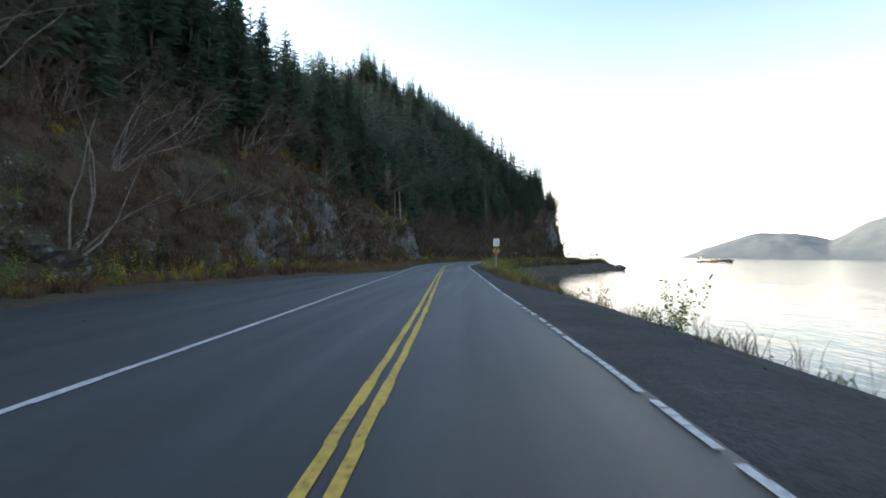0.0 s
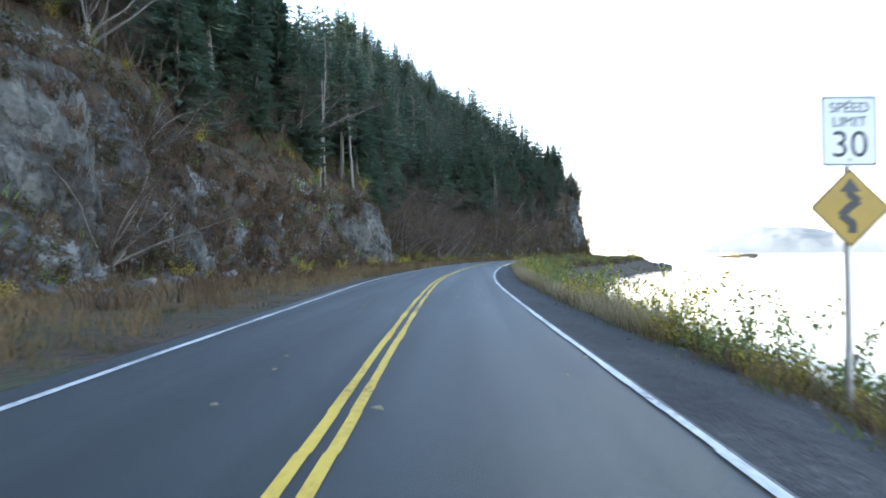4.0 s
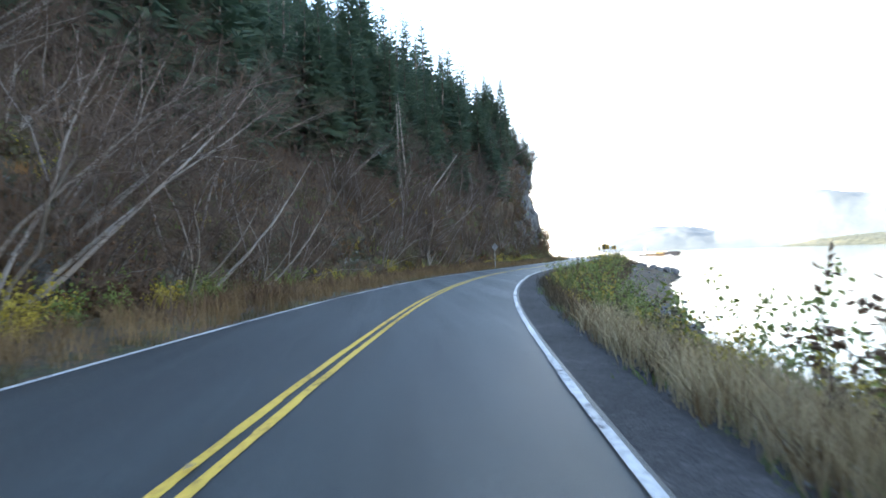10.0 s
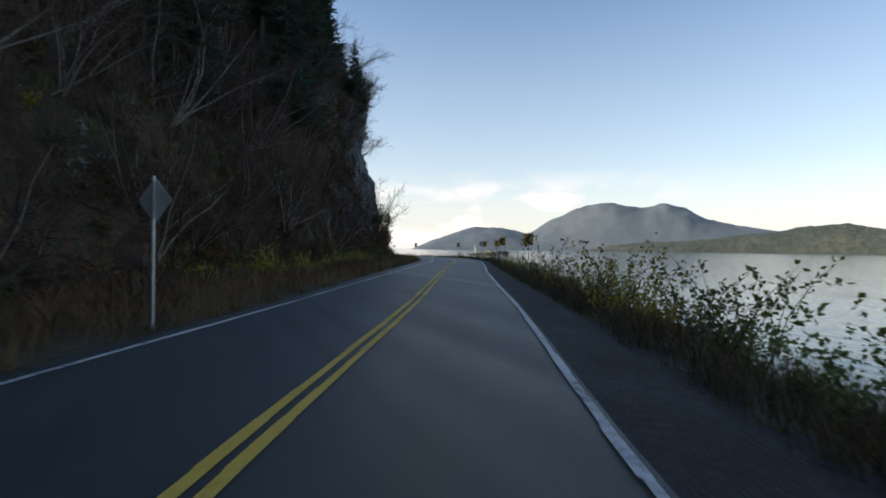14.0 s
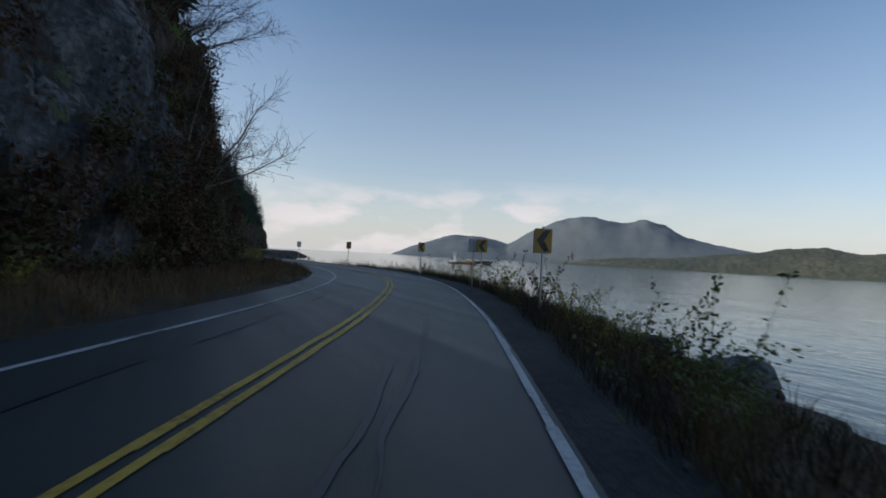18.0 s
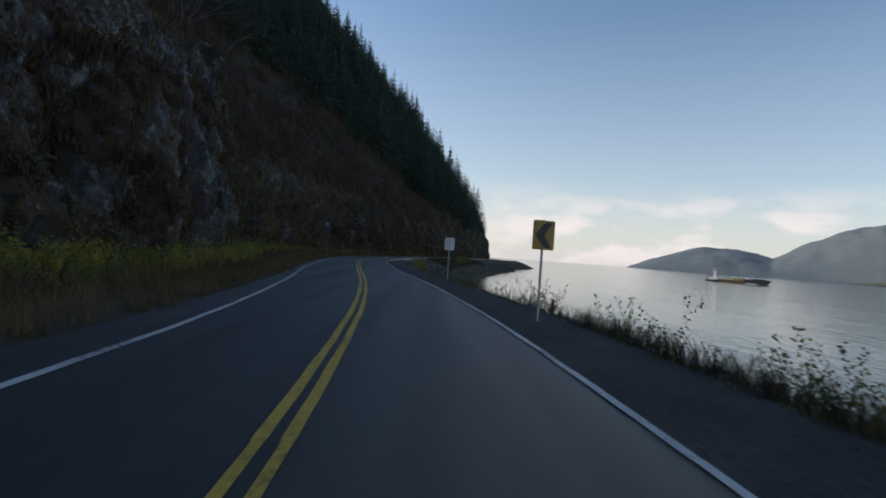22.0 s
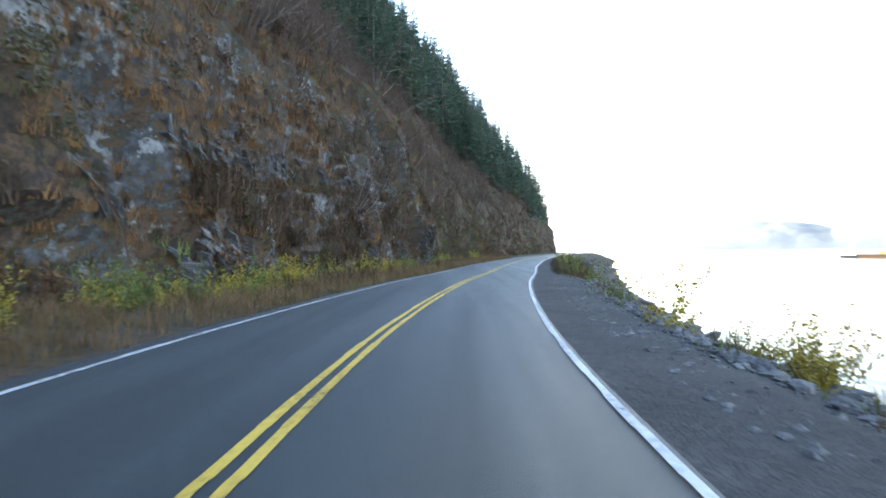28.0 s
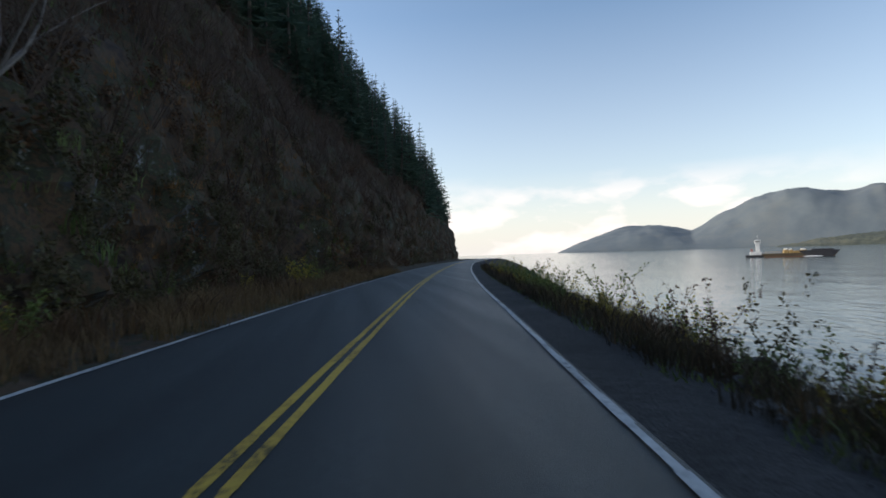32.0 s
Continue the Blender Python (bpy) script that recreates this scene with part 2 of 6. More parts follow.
LEAF_GREEN = material("green_leaves", [(0.3, (0.06, 0.10, 0.03)), (0.55, (0.11, 0.16, 0.04)), (0.75, (0.20, 0.23, 0.05))], 1.2, 0.2, 0.65, island=0.6, tint=(0.20, 0.20, 0.04), translucent=0.25)
LEAF_YELLOW = material("yellow_leaves", [(0.3, (0.20, 0.145, 0.02)), (0.55, (0.36, 0.27, 0.03)), (0.75, (0.50, 0.39, 0.05))], 1.2, 0.2, 0.65, island=0.5, tint=(0.26, 0.24, 0.035), translucent=0.25)
LEAF_GOLD = material("golden_leaves", [(0.3, (0.24, 0.165, 0.02)), (0.55, (0.40, 0.29, 0.03)), (0.75, (0.54, 0.41, 0.05))], 1.2, 0.2, 0.65, island=0.5, tint=(0.38, 0.30, 0.03), translucent=0.3)
LEAF_BROWN = material("brown_leaves", [(0.3, (0.045, 0.025, 0.016)), (0.52, (0.110, 0.056, 0.026)), (0.72, (0.25, 0.125, 0.045))], 1.2, 0.35, 0.8, island=0.75, tint=(0.032, 0.022, 0.015), translucent=0.2)
LEAF_OLIVE = material("olive_leaves", [(0.3, (0.05, 0.046, 0.02)), (0.55, (0.095, 0.082, 0.032)), (0.75, (0.16, 0.13, 0.045))], 0.5, 0.12, 0.75, island=0.75, tint=(0.05, 0.042, 0.022), translucent=0.22)
TAN_GRASS = material("tan_grass", [(0.3, (0.19, 0.145, 0.085)), (0.5, (0.32, 0.25, 0.15)), (0.7, (0.46, 0.38, 0.25))], 0.9, 0.12, 0.9, island=0.5, tint=(0.26, 0.21, 0.11), translucent=0.3)
TAR = material("tar_seal", [(0.3, (0.013, 0.016, 0.018)), (0.7, (0.024, 0.028, 0.030))], 8.0, 0.5, 0.54)
TAR.node_tree.nodes["Principled BSDF"].inputs["Specular IOR Level"].default_value = 0.6
DRY_GRASS = material("dry_grass", [(0.3, (0.080, 0.048, 0.024)), (0.5, (0.175, 0.110, 0.052)), (0.7, (0.29, 0.195, 0.095))], 0.9, 0.18, 0.9, island=0.6, tint=(0.105, 0.068, 0.030), translucent=0.2)
STEEL = material("galvanised_steel", [(0.3, (0.30, 0.31, 0.32)), (0.6, (0.42, 0.43, 0.44)), (0.8, (0.52, 0.53, 0.54))], 9.0, 1.0, 0.45, 0.1, 60.0, space="object", metal=0.75)
SIGN_YELLOW = material("sign_yellow", [(0.3, (0.32, 0.185, 0.013)), (0.7, (0.42, 0.25, 0.02))], 3.0, 0.8, 0.4, space="object")
SIGN_WHITE = material("sign_white", [(0.3, (0.66, 0.68, 0.68)), (0.7, (0.78, 0.79, 0.79))], 3.0, 0.8, 0.4, space="object")
SIGN_BLACK = material("sign_black", [(0.3, (0.012, 0.014, 0.018)), (0.7, (0.022, 0.024, 0.03))], 6.0, 0.8, 0.45, space="object")
SIGN_BACK = material("bare_aluminium", [(0.3, (0.40, 0.42, 0.43)), (0.7, (0.55, 0.57, 0.58))], 4.0, 0.7, 0.5, space="object", metal=0.6)
HULL_DARK = material("dark_hull_paint", [(0.3, (0.018, 0.018, 0.022)), (0.7, (0.045, 0.042, 0.045))], 0.8, 0.1, 0.55)
HULL_RED = material("red_hull_paint", [(0.3, (0.20, 0.035, 0.02)), (0.7, (0.33, 0.07, 0.035))], 0.8, 0.1, 0.6)
SHIP_WHITE = material("ship_white_paint", [(0.3, (0.62, 0.62, 0.60)), (0.7, (0.80, 0.80, 0.78))], 0.8, 0.1, 0.5)
SHIP_OCHRE = material("ship_ochre_paint", [(0.3, (0.34, 0.22, 0.08)), (0.7, (0.50, 0.35, 0.14))], 0.8, 0.1, 0.6)
# distance haze is mixed into this base colour: paler and bluer than forest
FOREST_HAZED = material("far_forest_hazed", [(0.3, (0.100, 0.124, 0.140)), (0.5, (0.130, 0.153, 0.164)), (0.7, (0.17, 0.183, 0.175))], 0.012, 0.0025, 1.0)

SHORE_WOODS = material("shore_woods", [(0.32, (0.038, 0.048, 0.036)), (0.5, (0.075, 0.082, 0.056)), (0.66, (0.15, 0.14, 0.09))], 0.05, 0.004, 1.0)


def hill_material(name="hillside_rock_and_soil", pale=False, mottle=0.6):
    """Rock where it is steep, moss, leaf litter and soil where it is flatter."""
    m = bpy.data.materials.new(name)
    m.use_nodes = True
    n, l = m.node_tree.nodes, m.node_tree.links
    b = n["Principled BSDF"]
    geo = n.new("ShaderNodeNewGeometry")
    a1, a2, a3 = (n.new("ShaderNodeTexNoise") for _ in range(3))
    for a, s, d in ((a1, 0.35, 8.0), (a2, 3.5, 9.0), (a3, 0.09, 3.0)):
        a.inputs["Scale"].default_value, a.inputs["Detail"].default_value = s, d
        a.inputs["Roughness"].default_value = 0.62
        l.new(geo.outputs["Position"], a.inputs["Vector"])
    mp = n.new("ShaderNodeMapping")
    mp.inputs["Scale"].default_value = (1.0, 1.0, 0.5)
    mp.inputs["Rotation"].default_value = (0.35, 0.5, 0.2)
    l.new(geo.outputs["Position"], mp.inputs["Vector"])
    warp = n.new("ShaderNodeMixRGB")
    warp.blend_type, warp.inputs["Fac"].default_value = "ADD", 0.45
    l.new(mp.outputs["Vector"], warp.inputs["Color1"])
    l.new(a2.outputs["Color"], warp.inputs["Color2"])
    vo, v2 = n.new("ShaderNodeTexVoronoi"), n.new("ShaderNodeTexVoronoi")
    vo.feature = "DISTANCE_TO_EDGE"
    vo.inputs["Scale"].default_value, v2.inputs["Scale"].default_value = (0.95, 1.7) if pale else (0.55, 1.1)
    l.new(warp.outputs["Color"], vo.inputs["Vector"])
    l.new(warp.outputs["Color"], v2.inputs["Vector"])
    crack = ramp(n, [(0.0, (0.35, 0.35, 0.35)), (0.045, (1, 1, 1))])
    l.new(vo.outputs["Distance"], crack.inputs["Fac"])
    rock = ramp(n, [(0.36, (0.012, 0.012, 0.0115)), (0.44, (0.036, 0.035, 0.033)), (0.53, (0.070, 0.068, 0.062)), (0.66, (0.140, 0.132, 0.118))] if pale else [(0.38, (0.009, 0.0095, 0.011)), (0.46, (0.036, 0.038, 0.041)), (0.55, (0.085, 0.088, 0.093)), (0.68, (0.23, 0.23, 0.23))])
    facet = n.new("ShaderNodeMixRGB")
    facet.inputs["Fac"].default_value = 0.17 if pale else 0.22
    both = n.new("ShaderNodeMixRGB")
    both.inputs["Fac"].default_value = mottle
    l.new(a1.outputs["Fac"], both.inputs["Color1"])
    l.new(a2.outputs["Fac"], both.inputs["Color2"])
    l.new(both.outputs["Color"], facet.inputs["Color1"])
    l.new(v2.outputs["Color"], facet.inputs["Color2"])
    l.new(facet.outputs["Color"], rock.inputs["Fac"])
    rk = n.new("ShaderNodeMixRGB")
    rk.blend_type, rk.inputs["Fac"].default_value = "MULTIPLY", 0.85 if pale else 0.5
    l.new(rock.outputs["Color"], rk.inputs["Color1"])
    l.new(crack.outputs["Color"], rk.inputs["Color2"])
    soil = ramp(n, [(0.32, (0.007, 0.006, 0.005)), (0.42, (0.026, 0.016, 0.010)), (0.48, (0.075, 0.042, 0.019)), (0.53, (0.022, 0.022, 0.011)), (0.60, (0.048, 0.052, 0.018)), (0.70, (0.085, 0.062, 0.026))])
    mixn = n.new("ShaderNodeMixRGB")
    mixn.inputs["Fac"].default_value = 0.5
    l.new(a1.outputs["Fac"], mixn.inputs["Color1"])
    l.new(a2.outputs["Fac"], mixn.inputs["Color2"])
    l.new(mixn.outputs["Color"], soil.inputs["Fac"])
    bare = n.new("ShaderNodeAttribute")                # how bare of soil the rock stands, stored with the mesh
    bare.attribute_name = "bare"
    sep = n.new("ShaderNodeSeparateXYZ")
    l.new(geo.outputs["Normal"], sep.inputs["Vector"])
    lie = n.new("ShaderNodeMath")
    lie.operation = "MULTIPLY_ADD"
    lie.inputs[1].default_value = -0.35
    l.new(sep.outputs["Z"], lie.inputs[0])
    l.new(bare.outputs["Fac"], lie.inputs[2])
    spread = n.new("ShaderNodeMath")
    spread.operation = "MULTIPLY_ADD"
    spread.inputs[1].default_value, spread.inputs[2].default_value = 4.5, -2.25
    l.new(mixn.outputs["Color"], spread.inputs[0])
    add = n.new("ShaderNodeMath")
    add.operation = "ADD"
    l.new(spread.outputs[0], add.inputs[0])
    l.new(lie.outputs[0], add.inputs[1])
    mask = ramp(n, [(0.40, (1, 1, 1)), (0.56, (0, 0, 0))])
    l.new(add.outputs[0], mask.inputs["Fac"])
    mx = n.new("ShaderNodeMixRGB")
    l.new(mask.outputs["Color"], mx.inputs["Fac"])
    l.new(rk.outputs["Color"], mx.inputs["Color1"])
    l.new(soil.outputs["Color"], mx.inputs["Color2"])
    l.new(mx.outputs["Color"], b.inputs["Base Color"])
    b.inputs["Roughness"].default_value = 0.92
    bp = n.new("ShaderNodeBump")
    bp.inputs["Strength"].default_value, bp.inputs["Distance"].default_value = 1.0, 0.25
    l.new(rk.outputs["Color"], bp.inputs["Height"])
    l.new(bp.outputs["Normal"], b.inputs["Normal"])
    return m


def water_material():
    m = bpy.data.materials.new("sea_water")
    m.use_nodes = True
    n, l = m.node_tree.nodes, m.node_tree.links
    b = n["Principled BSDF"]
    b.inputs["Base Color"].default_value = (0.020, 0.040, 0.048, 1)
    b.inputs["Roughness"].default_value, b.inputs["IOR"].default_value = 0.10, 1.33
    geo = n.new("ShaderNodeNewGeometry")
    last = None
    for scale, dist, st in ((0.9, 0.14, 0.55), (0.07, 0.9, 0.28)):
        mp = n.new("ShaderNodeMapping")
        mp.inputs["Scale"].default_value = (1.0, 0.45, 1.0)
        mp.inputs["Rotation"].default_value = (0, 0, radians(-40))
        l.new(geo.outputs["Position"], mp.inputs["Vector"])
        w = n.new("ShaderNodeTexNoise")
        w.inputs["Scale"].default_value, w.inputs["Detail"].default_value = scale, 4.0
        l.new(mp.outputs["Vector"], w.inputs["Vector"])
        bp = n.new("ShaderNodeBump")
        bp.inputs["Strength"].default_value, bp.inputs["Distance"].default_value = st, dist
        l.new(w.outputs["Fac"], bp.inputs["Height"])
        if last:
            l.new(last.outputs["Normal"], bp.inputs["Normal"])
        last = bp
    l.new(last.outputs["Normal"], b.inputs["Normal"])
    return m


HILL, SEA = hill_material(), water_material()
SLAB = hill_material("bare_rock_slab", True, 0.55)

# ---- plan: everything is laid out by s (metres along the centre line) and d (metres to the right of it) ----
CENTRE = [(3.5, -120), (1.0, -60), (-1.0, 0), (-2.2, 24), (-3.1, 44), (-3.9, 62), (-4.1, 75), (-3.4, 90), (-1.6, 110), (1.75, 130), (6.3, 146),
          (11.6, 158.3), (18.8, 171.8), (26.3, 186.4), (33.9, 201.1), (40.6, 214), (45.7, 226.4), (48.35, 239), (48.55, 250), (47.4, 263), (45.3, 278),
          (43.4, 293), (42.2, 306), (42.1, 318), (43.6, 333), (46, 347), (49.3, 366), (53.5, 388), (61, 422), (72, 465), (88, 515), (112, 580), (150, 660)]


def centre_line():
    c, out = np.array(CENTRE, float), []
    for i in range(1, len(c) - 2):
        p0, p1, p2, p3 = c[i - 1:i + 3]
        for k in range(24):
            u = k / 24
            out.append(0.5 * (2 * p1 + (p2 - p0) * u + (2 * p0 - 5 * p1 + 4 * p2 - p3) * u * u + (3 * p1 - p0 - 3 * p2 + p3) * u ** 3))
    out = np.array(out)
    s = np.r_[0, np.cumsum(np.hypot(*np.diff(out, axis=0).T))] - 60
    return s, out


LINE_S, LINE_P = centre_line()
S0, S1 = -55.0, 575.0


def at(s, d, z=0.0):
    """World place of plan coordinates."""
    x, y = np.interp(s, LINE_S, LINE_P[:, 0]), np.interp(s, LINE_S, LINE_P[:, 1])
    h = heading(s)
    return Vector((x + d * math.cos(h), y - d * math.sin(h), z))


def heading(s):
    """Bearing of the road at s, radians clockwise from +y."""
    dx = np.interp(s + 1.5, LINE_S, LINE_P[:, 0]) - np.interp(s - 1.5, LINE_S, LINE_P[:, 0])
    dy = np.interp(s + 1.5, LINE_S, LINE_P[:, 1]) - np.interp(s - 1.5, LINE_S, LINE_P[:, 1])
    return math.atan2(dx, dy)


def table(s, rows):
    return float(np.interp(s, [r[0] for r in rows], [r[1] for r in rows]))


# foot of the rock face left of the road, its height, and the slope above it
FOOT = [(-60, 14.5), (60, 13.5), (74, 13.0), (86, 9.5), (98, 8.6), (112, 9.5), (121, 7.5), (140, 8.0), (170, 8.4), (195, 8.2), (212, 8.6), (224, 10.6), (236, 10.5), (250, 9.6), (262, 9.4),
        (272, 8.4), (281, 6.9), (290, 9.6), (302, 10.6), (318, 9.6), (338, 6.6), (357, 5.6), (358.6, 8.6), (361, 8.6), (362.4, 5.4), (370, 7.2), (400, 8.0), (440, 7.0), (510, 8.0), (545, 11.0), (575, 13.0), (600, 13.0)]
FACE = [(-60, 3), (45, 5), (56, 9.5), (72, 10), (80, 6), (90, 7), (100, 6.5), (108, 3), (130, 2), (170, 3), (200, 6), (214, 17), (236, 20), (250, 14), (262, 12), (286, 11), (295, 14), (306, 13), (314, 8), (335, 9),
        (366, 10), (374, 6), (400, 5), (460, 6), (500, 12), (600, 15)]
STEEP = [(-60, 0.62), (60, 0.76), (100, 0.92), (125, 0.84), (150, 0.85), (185, 0.88), (205, 0.82), (222, 0.78), (242, 0.78), (260, 0.82), (300, 0.97), (330, 1.12), (366, 1.2), (385, 1.45), (460, 1.50), (520, 1.36), (600, 1.32)]
EDGE = [(-60, 6.2), (20, 6.0), (40, 4.6), (55, 4.9), (90, 4.8), (110, 4.3), (150, 4.4), (180, 4.4), (215, 4.4), (250, 5.9), (265, 5.9), (285, 5.3), (310, 5.2), (325, 5.4), (350, 5.6), (358, 4.4), (600, 4.3)]
SHORE = [(-60, 13), (30, 12), (100, 13), (200, 14), (230, 17), (250, 16), (265, 12), (300, 12), (318, 13), (350, 13), (372, 13), (420, 15), (470, 17), (500, 15), (600, 14)]
# where the rock stands bare above the road
BARE = [(-60, 0.2), (34, 0.3), (40, 0.55), (60, 0.6), (78, 0.5), (84, 0.3), (90, 0.5), (101, 0.4), (108, 0.2), (200, 0.15), (212, 0.25), (221, 0.3), (226, 0.8), (235, 0.8), (240, 0.35), (252, 0.4), (262, 0.5),
        (279, 0.5), (282, 0.75), (291, 0.75), (296, 0.45), (310, 0.35), (330, 0.4), (338, 0.5), (366, 0.4), (374, 0.14), (400, 0.1), (600, 0.15)]
# how much of the slope goes on above the first 46 metres
UPPER = [(-60, 0.72), (50, 0.74), (84, 0.82), (108, 0.56), (165, 0.66), (205, 0.98), (260, 0.98), (300, 0.75), (600, 0.75)]
SEA_LEVEL = -4.0


def rise(s, u):
    """Height of the hillside u metres behind the foot of the rock."""
    f = min(max(u / (2.3 + 3.5 * max(0.0, 0.9 - table(s, BARE))), 0), 1)
    up = table(s, FACE) * f * f * (3 - 2 * f)
    k = table(s, STEEP)
    return up + k * min(max(u - 1.5, 0), 45) + table(s, UPPER) * k * min(max(u - 46.5, 0), 50) + 0.1 * max(u - 96.5, 0)


def mesh_object(name, verts, faces, mat, parent=None, smooth=False, label=""):
    me = bpy.data.meshes.new(name)
    me.from_pydata([tuple(v) for v in verts], [], faces)
    me.materials.append(mat)
    if smooth:
        me.polygons.foreach_set("use_smooth", [True] * len(me.polygons))
    me.update()
    ob = new(name, me)
    if parent:
        ob.parent = parent
    if label:
        tagged(ob, label)
    return ob


def strip(name, profile, s0, s1, step, mat, smooth=False):
    """A sheet swept along the road: profile(s) gives (d, z) pairs from left to right."""
    ss = np.arange(s0, s1 + step * 0.5, step)
    verts, faces, w = [], [], 0
    for s in ss:
        row = profile(s)
        w = len(row)
        verts += [at(s, d, z) for d, z in row]
    for i in range(len(ss) - 1):
        for j in range(w - 1):
            a = i * w + j
            faces.append((a, a + 1, a + w + 1, a + w))
    return mesh_object(name, verts, faces, mat, smooth=smooth)


# ---- road, shoulders, markings ----
RIGHT_LINE = [(-60, 3.05), (130, 3.05), (147, 3.12), (158, 2.82), (166, 2.66), (182, 2.66), (196, 2.8), (207, 3.12), (222, 3.2), (236, 3.2), (250, 3.35), (262, 3.15), (280, 3.05), (288, 2.93), (310, 2.95), (325, 3.05), (354, 3.05), (367, 2.78), (380, 2.86), (600, 2.86)]


def pulloff(s):
    return table(s, [(-60, 11.2), (20, 10.6), (34, 8.2), (46, 4.6), (52, 3.9), (76, 4.15), (125, 4.15), (160, 3.85), (365, 3.85), (380, 4.3), (600, 4.3)])


road = strip("road", lambda s: [(-pulloff(s), -0.03), (-3.9, 0.0), (0, 0.03), (table(s, RIGHT_LINE), 0.0), (table(s, RIGHT_LINE) + 0.13, -0.02)], S0, S1, 1.0, ASPHALT)
across = road.data.attributes.new("across", "FLOAT", "POINT")
across.data.foreach_set("value", [w for _ in range(len(road.data.vertices) // 5) for w in (0.0, 0.02, 0.5, 0.96, 1.0)])
tagged(road, "grey asphalt two-lane road with a paved pull-off", "road", kind="structure")
tagged(strip("gravel_shoulder", lambda s: [(table(s, RIGHT_LINE) + 0.08, -0.05), (3.9, -0.05), (table(s, EDGE) - 0.4, -0.12 + 0.05 * noise.noise((s * 0.4, 1, 0))), (table(s, EDGE) + 0.5, -0.30)], S0, S1, 0.8, GRAVEL),
       "dark gravel road shoulder", "shoulder", kind="structure")


def line_marking(name, d, width, s0, s1, mat, wear=0.0, z=0.012, seed=1):
    """Painted line with worn breaks, 4 mm thick."""
    rnd = random.Random(seed)
    verts, faces, s = [], [], s0
    while s < s1:
        step = 0.28 if callable(wear) and wear(s) > 0 else 1.0
        if rnd.random() >= (wear(s) if callable(wear) else wear):
            a, b = s, s + step * (rnd.uniform(0.8, 1.0) if step < 1.0 else 1.0)
            wob = 0.012 if step == 1.0 else 0.016
            o1, o2 = rnd.uniform(-wob, wob), rnd.uniform(-wob, wob)
            k = len(verts)
            for q in (a, b):
                c = d if isinstance(d, float) else table(q, d)
                for e in (-width / 2 + o1, width / 2 + o2):
                    verts.append(at(q, c + e, z + 0.03 * (1 - abs(c) / 3.9)))
            faces.append((k, k + 1, k + 3, k + 2))
        s += step
    return mesh_object(name, verts, faces, mat)


MIDDLE = [(-60, 0.12), (8, 0.15), (22, 0.2), (40, 0.08), (60, 0.0), (150, 0.0), (162, -0.14), (185, -0.08), (205, 0.0), (220, 0.2), (240, 0.32), (250, 0.06), (262, -0.12), (285, 0.0), (354, 0.0), (367, -0.28), (600, -0.28)]
tagged(line_marking("centre_line", [(r[0], r[1] - 0.105) for r in MIDDLE], 0.11, S0, S1, YELLOW), "solid yellow centre line paint", "road marking", "double centre line", "structure")
tagged(line_marking("centre_line", [(r[0], r[1] + 0.105) for r in MIDDLE], 0.11, S0, S1, YELLOW), "solid yellow centre line paint", "road marking", "double centre line", "structure")
LEFT_LINE = [(-60, -3.15), (36, -3.2), (60, -3.45), (78, -3.88), (120, -3.98), (150, -3.68), (180, -3.35), (198, -2.9), (222, -2.5), (240, -2.55), (250, -2.6), (262, -2.8), (285, -3.4), (354, -3.45), (367, -3.88), (380, -4.05), (600, -4.05)]
tagged(line_marking("edge_line", LEFT_LINE, 0.12, S0, S1, WHITE), "solid white edge line paint", "road marking", kind="structure")
tagged(line_marking("edge_line", RIGHT_LINE, 0.10, S0, S1, WHITE, wear=lambda s: 0.0 if s > 44 else 0.16 + 0.85 * max(0.0, noise.noise((s * 0.23, 3.3, 0.0)) + (0.28 if s < 26 else 0.0))), "worn white edge line paint, broken in places", "road marking", kind="structure")


def tar_seam(s0, s1, d0, d1, seed):
    """A crack in the asphalt sealed with a thin bead of tar, wandering along the lane."""
    verts, faces, s = [], [], s0
    while s < s1:
        f = (s - s0) / (s1 - s0)
        d = d0 + (d1 - d0) * f + 0.16 * noise.noise((s * 0.35, seed, 0)) + 0.06 * noise.noise((s * 1.7, seed, 3))
        w = max(0.004, 0.035 + 0.09 * noise.noise((s * 0.55, seed, 7)))
        for e in (-w, w):
            verts.append(at(s, d + e, 0.012 + 0.03 * (1 - abs(d) / 3.9)))
        s += 0.5
    for k in range(0, len(verts) - 2, 2):
        faces.append((k, k + 1, k + 3, k + 2))
    return tagged(mesh_object("tar_seam", verts, faces, TAR), "black tar seam sealing a crack in the asphalt", "road crack", "tar seams in the road", "structure")


for k, (a, b, d0, d1) in enumerate([(190, 216, 1.0, 1.5), (197, 226, 1.9, 1.7), (204, 232, -1.4, -1.8)]):
    tar_seam(a, b, d0, d1, 20 + k)


# ---- hillside ----
GRID, HILL_STEP = {}, 0.62



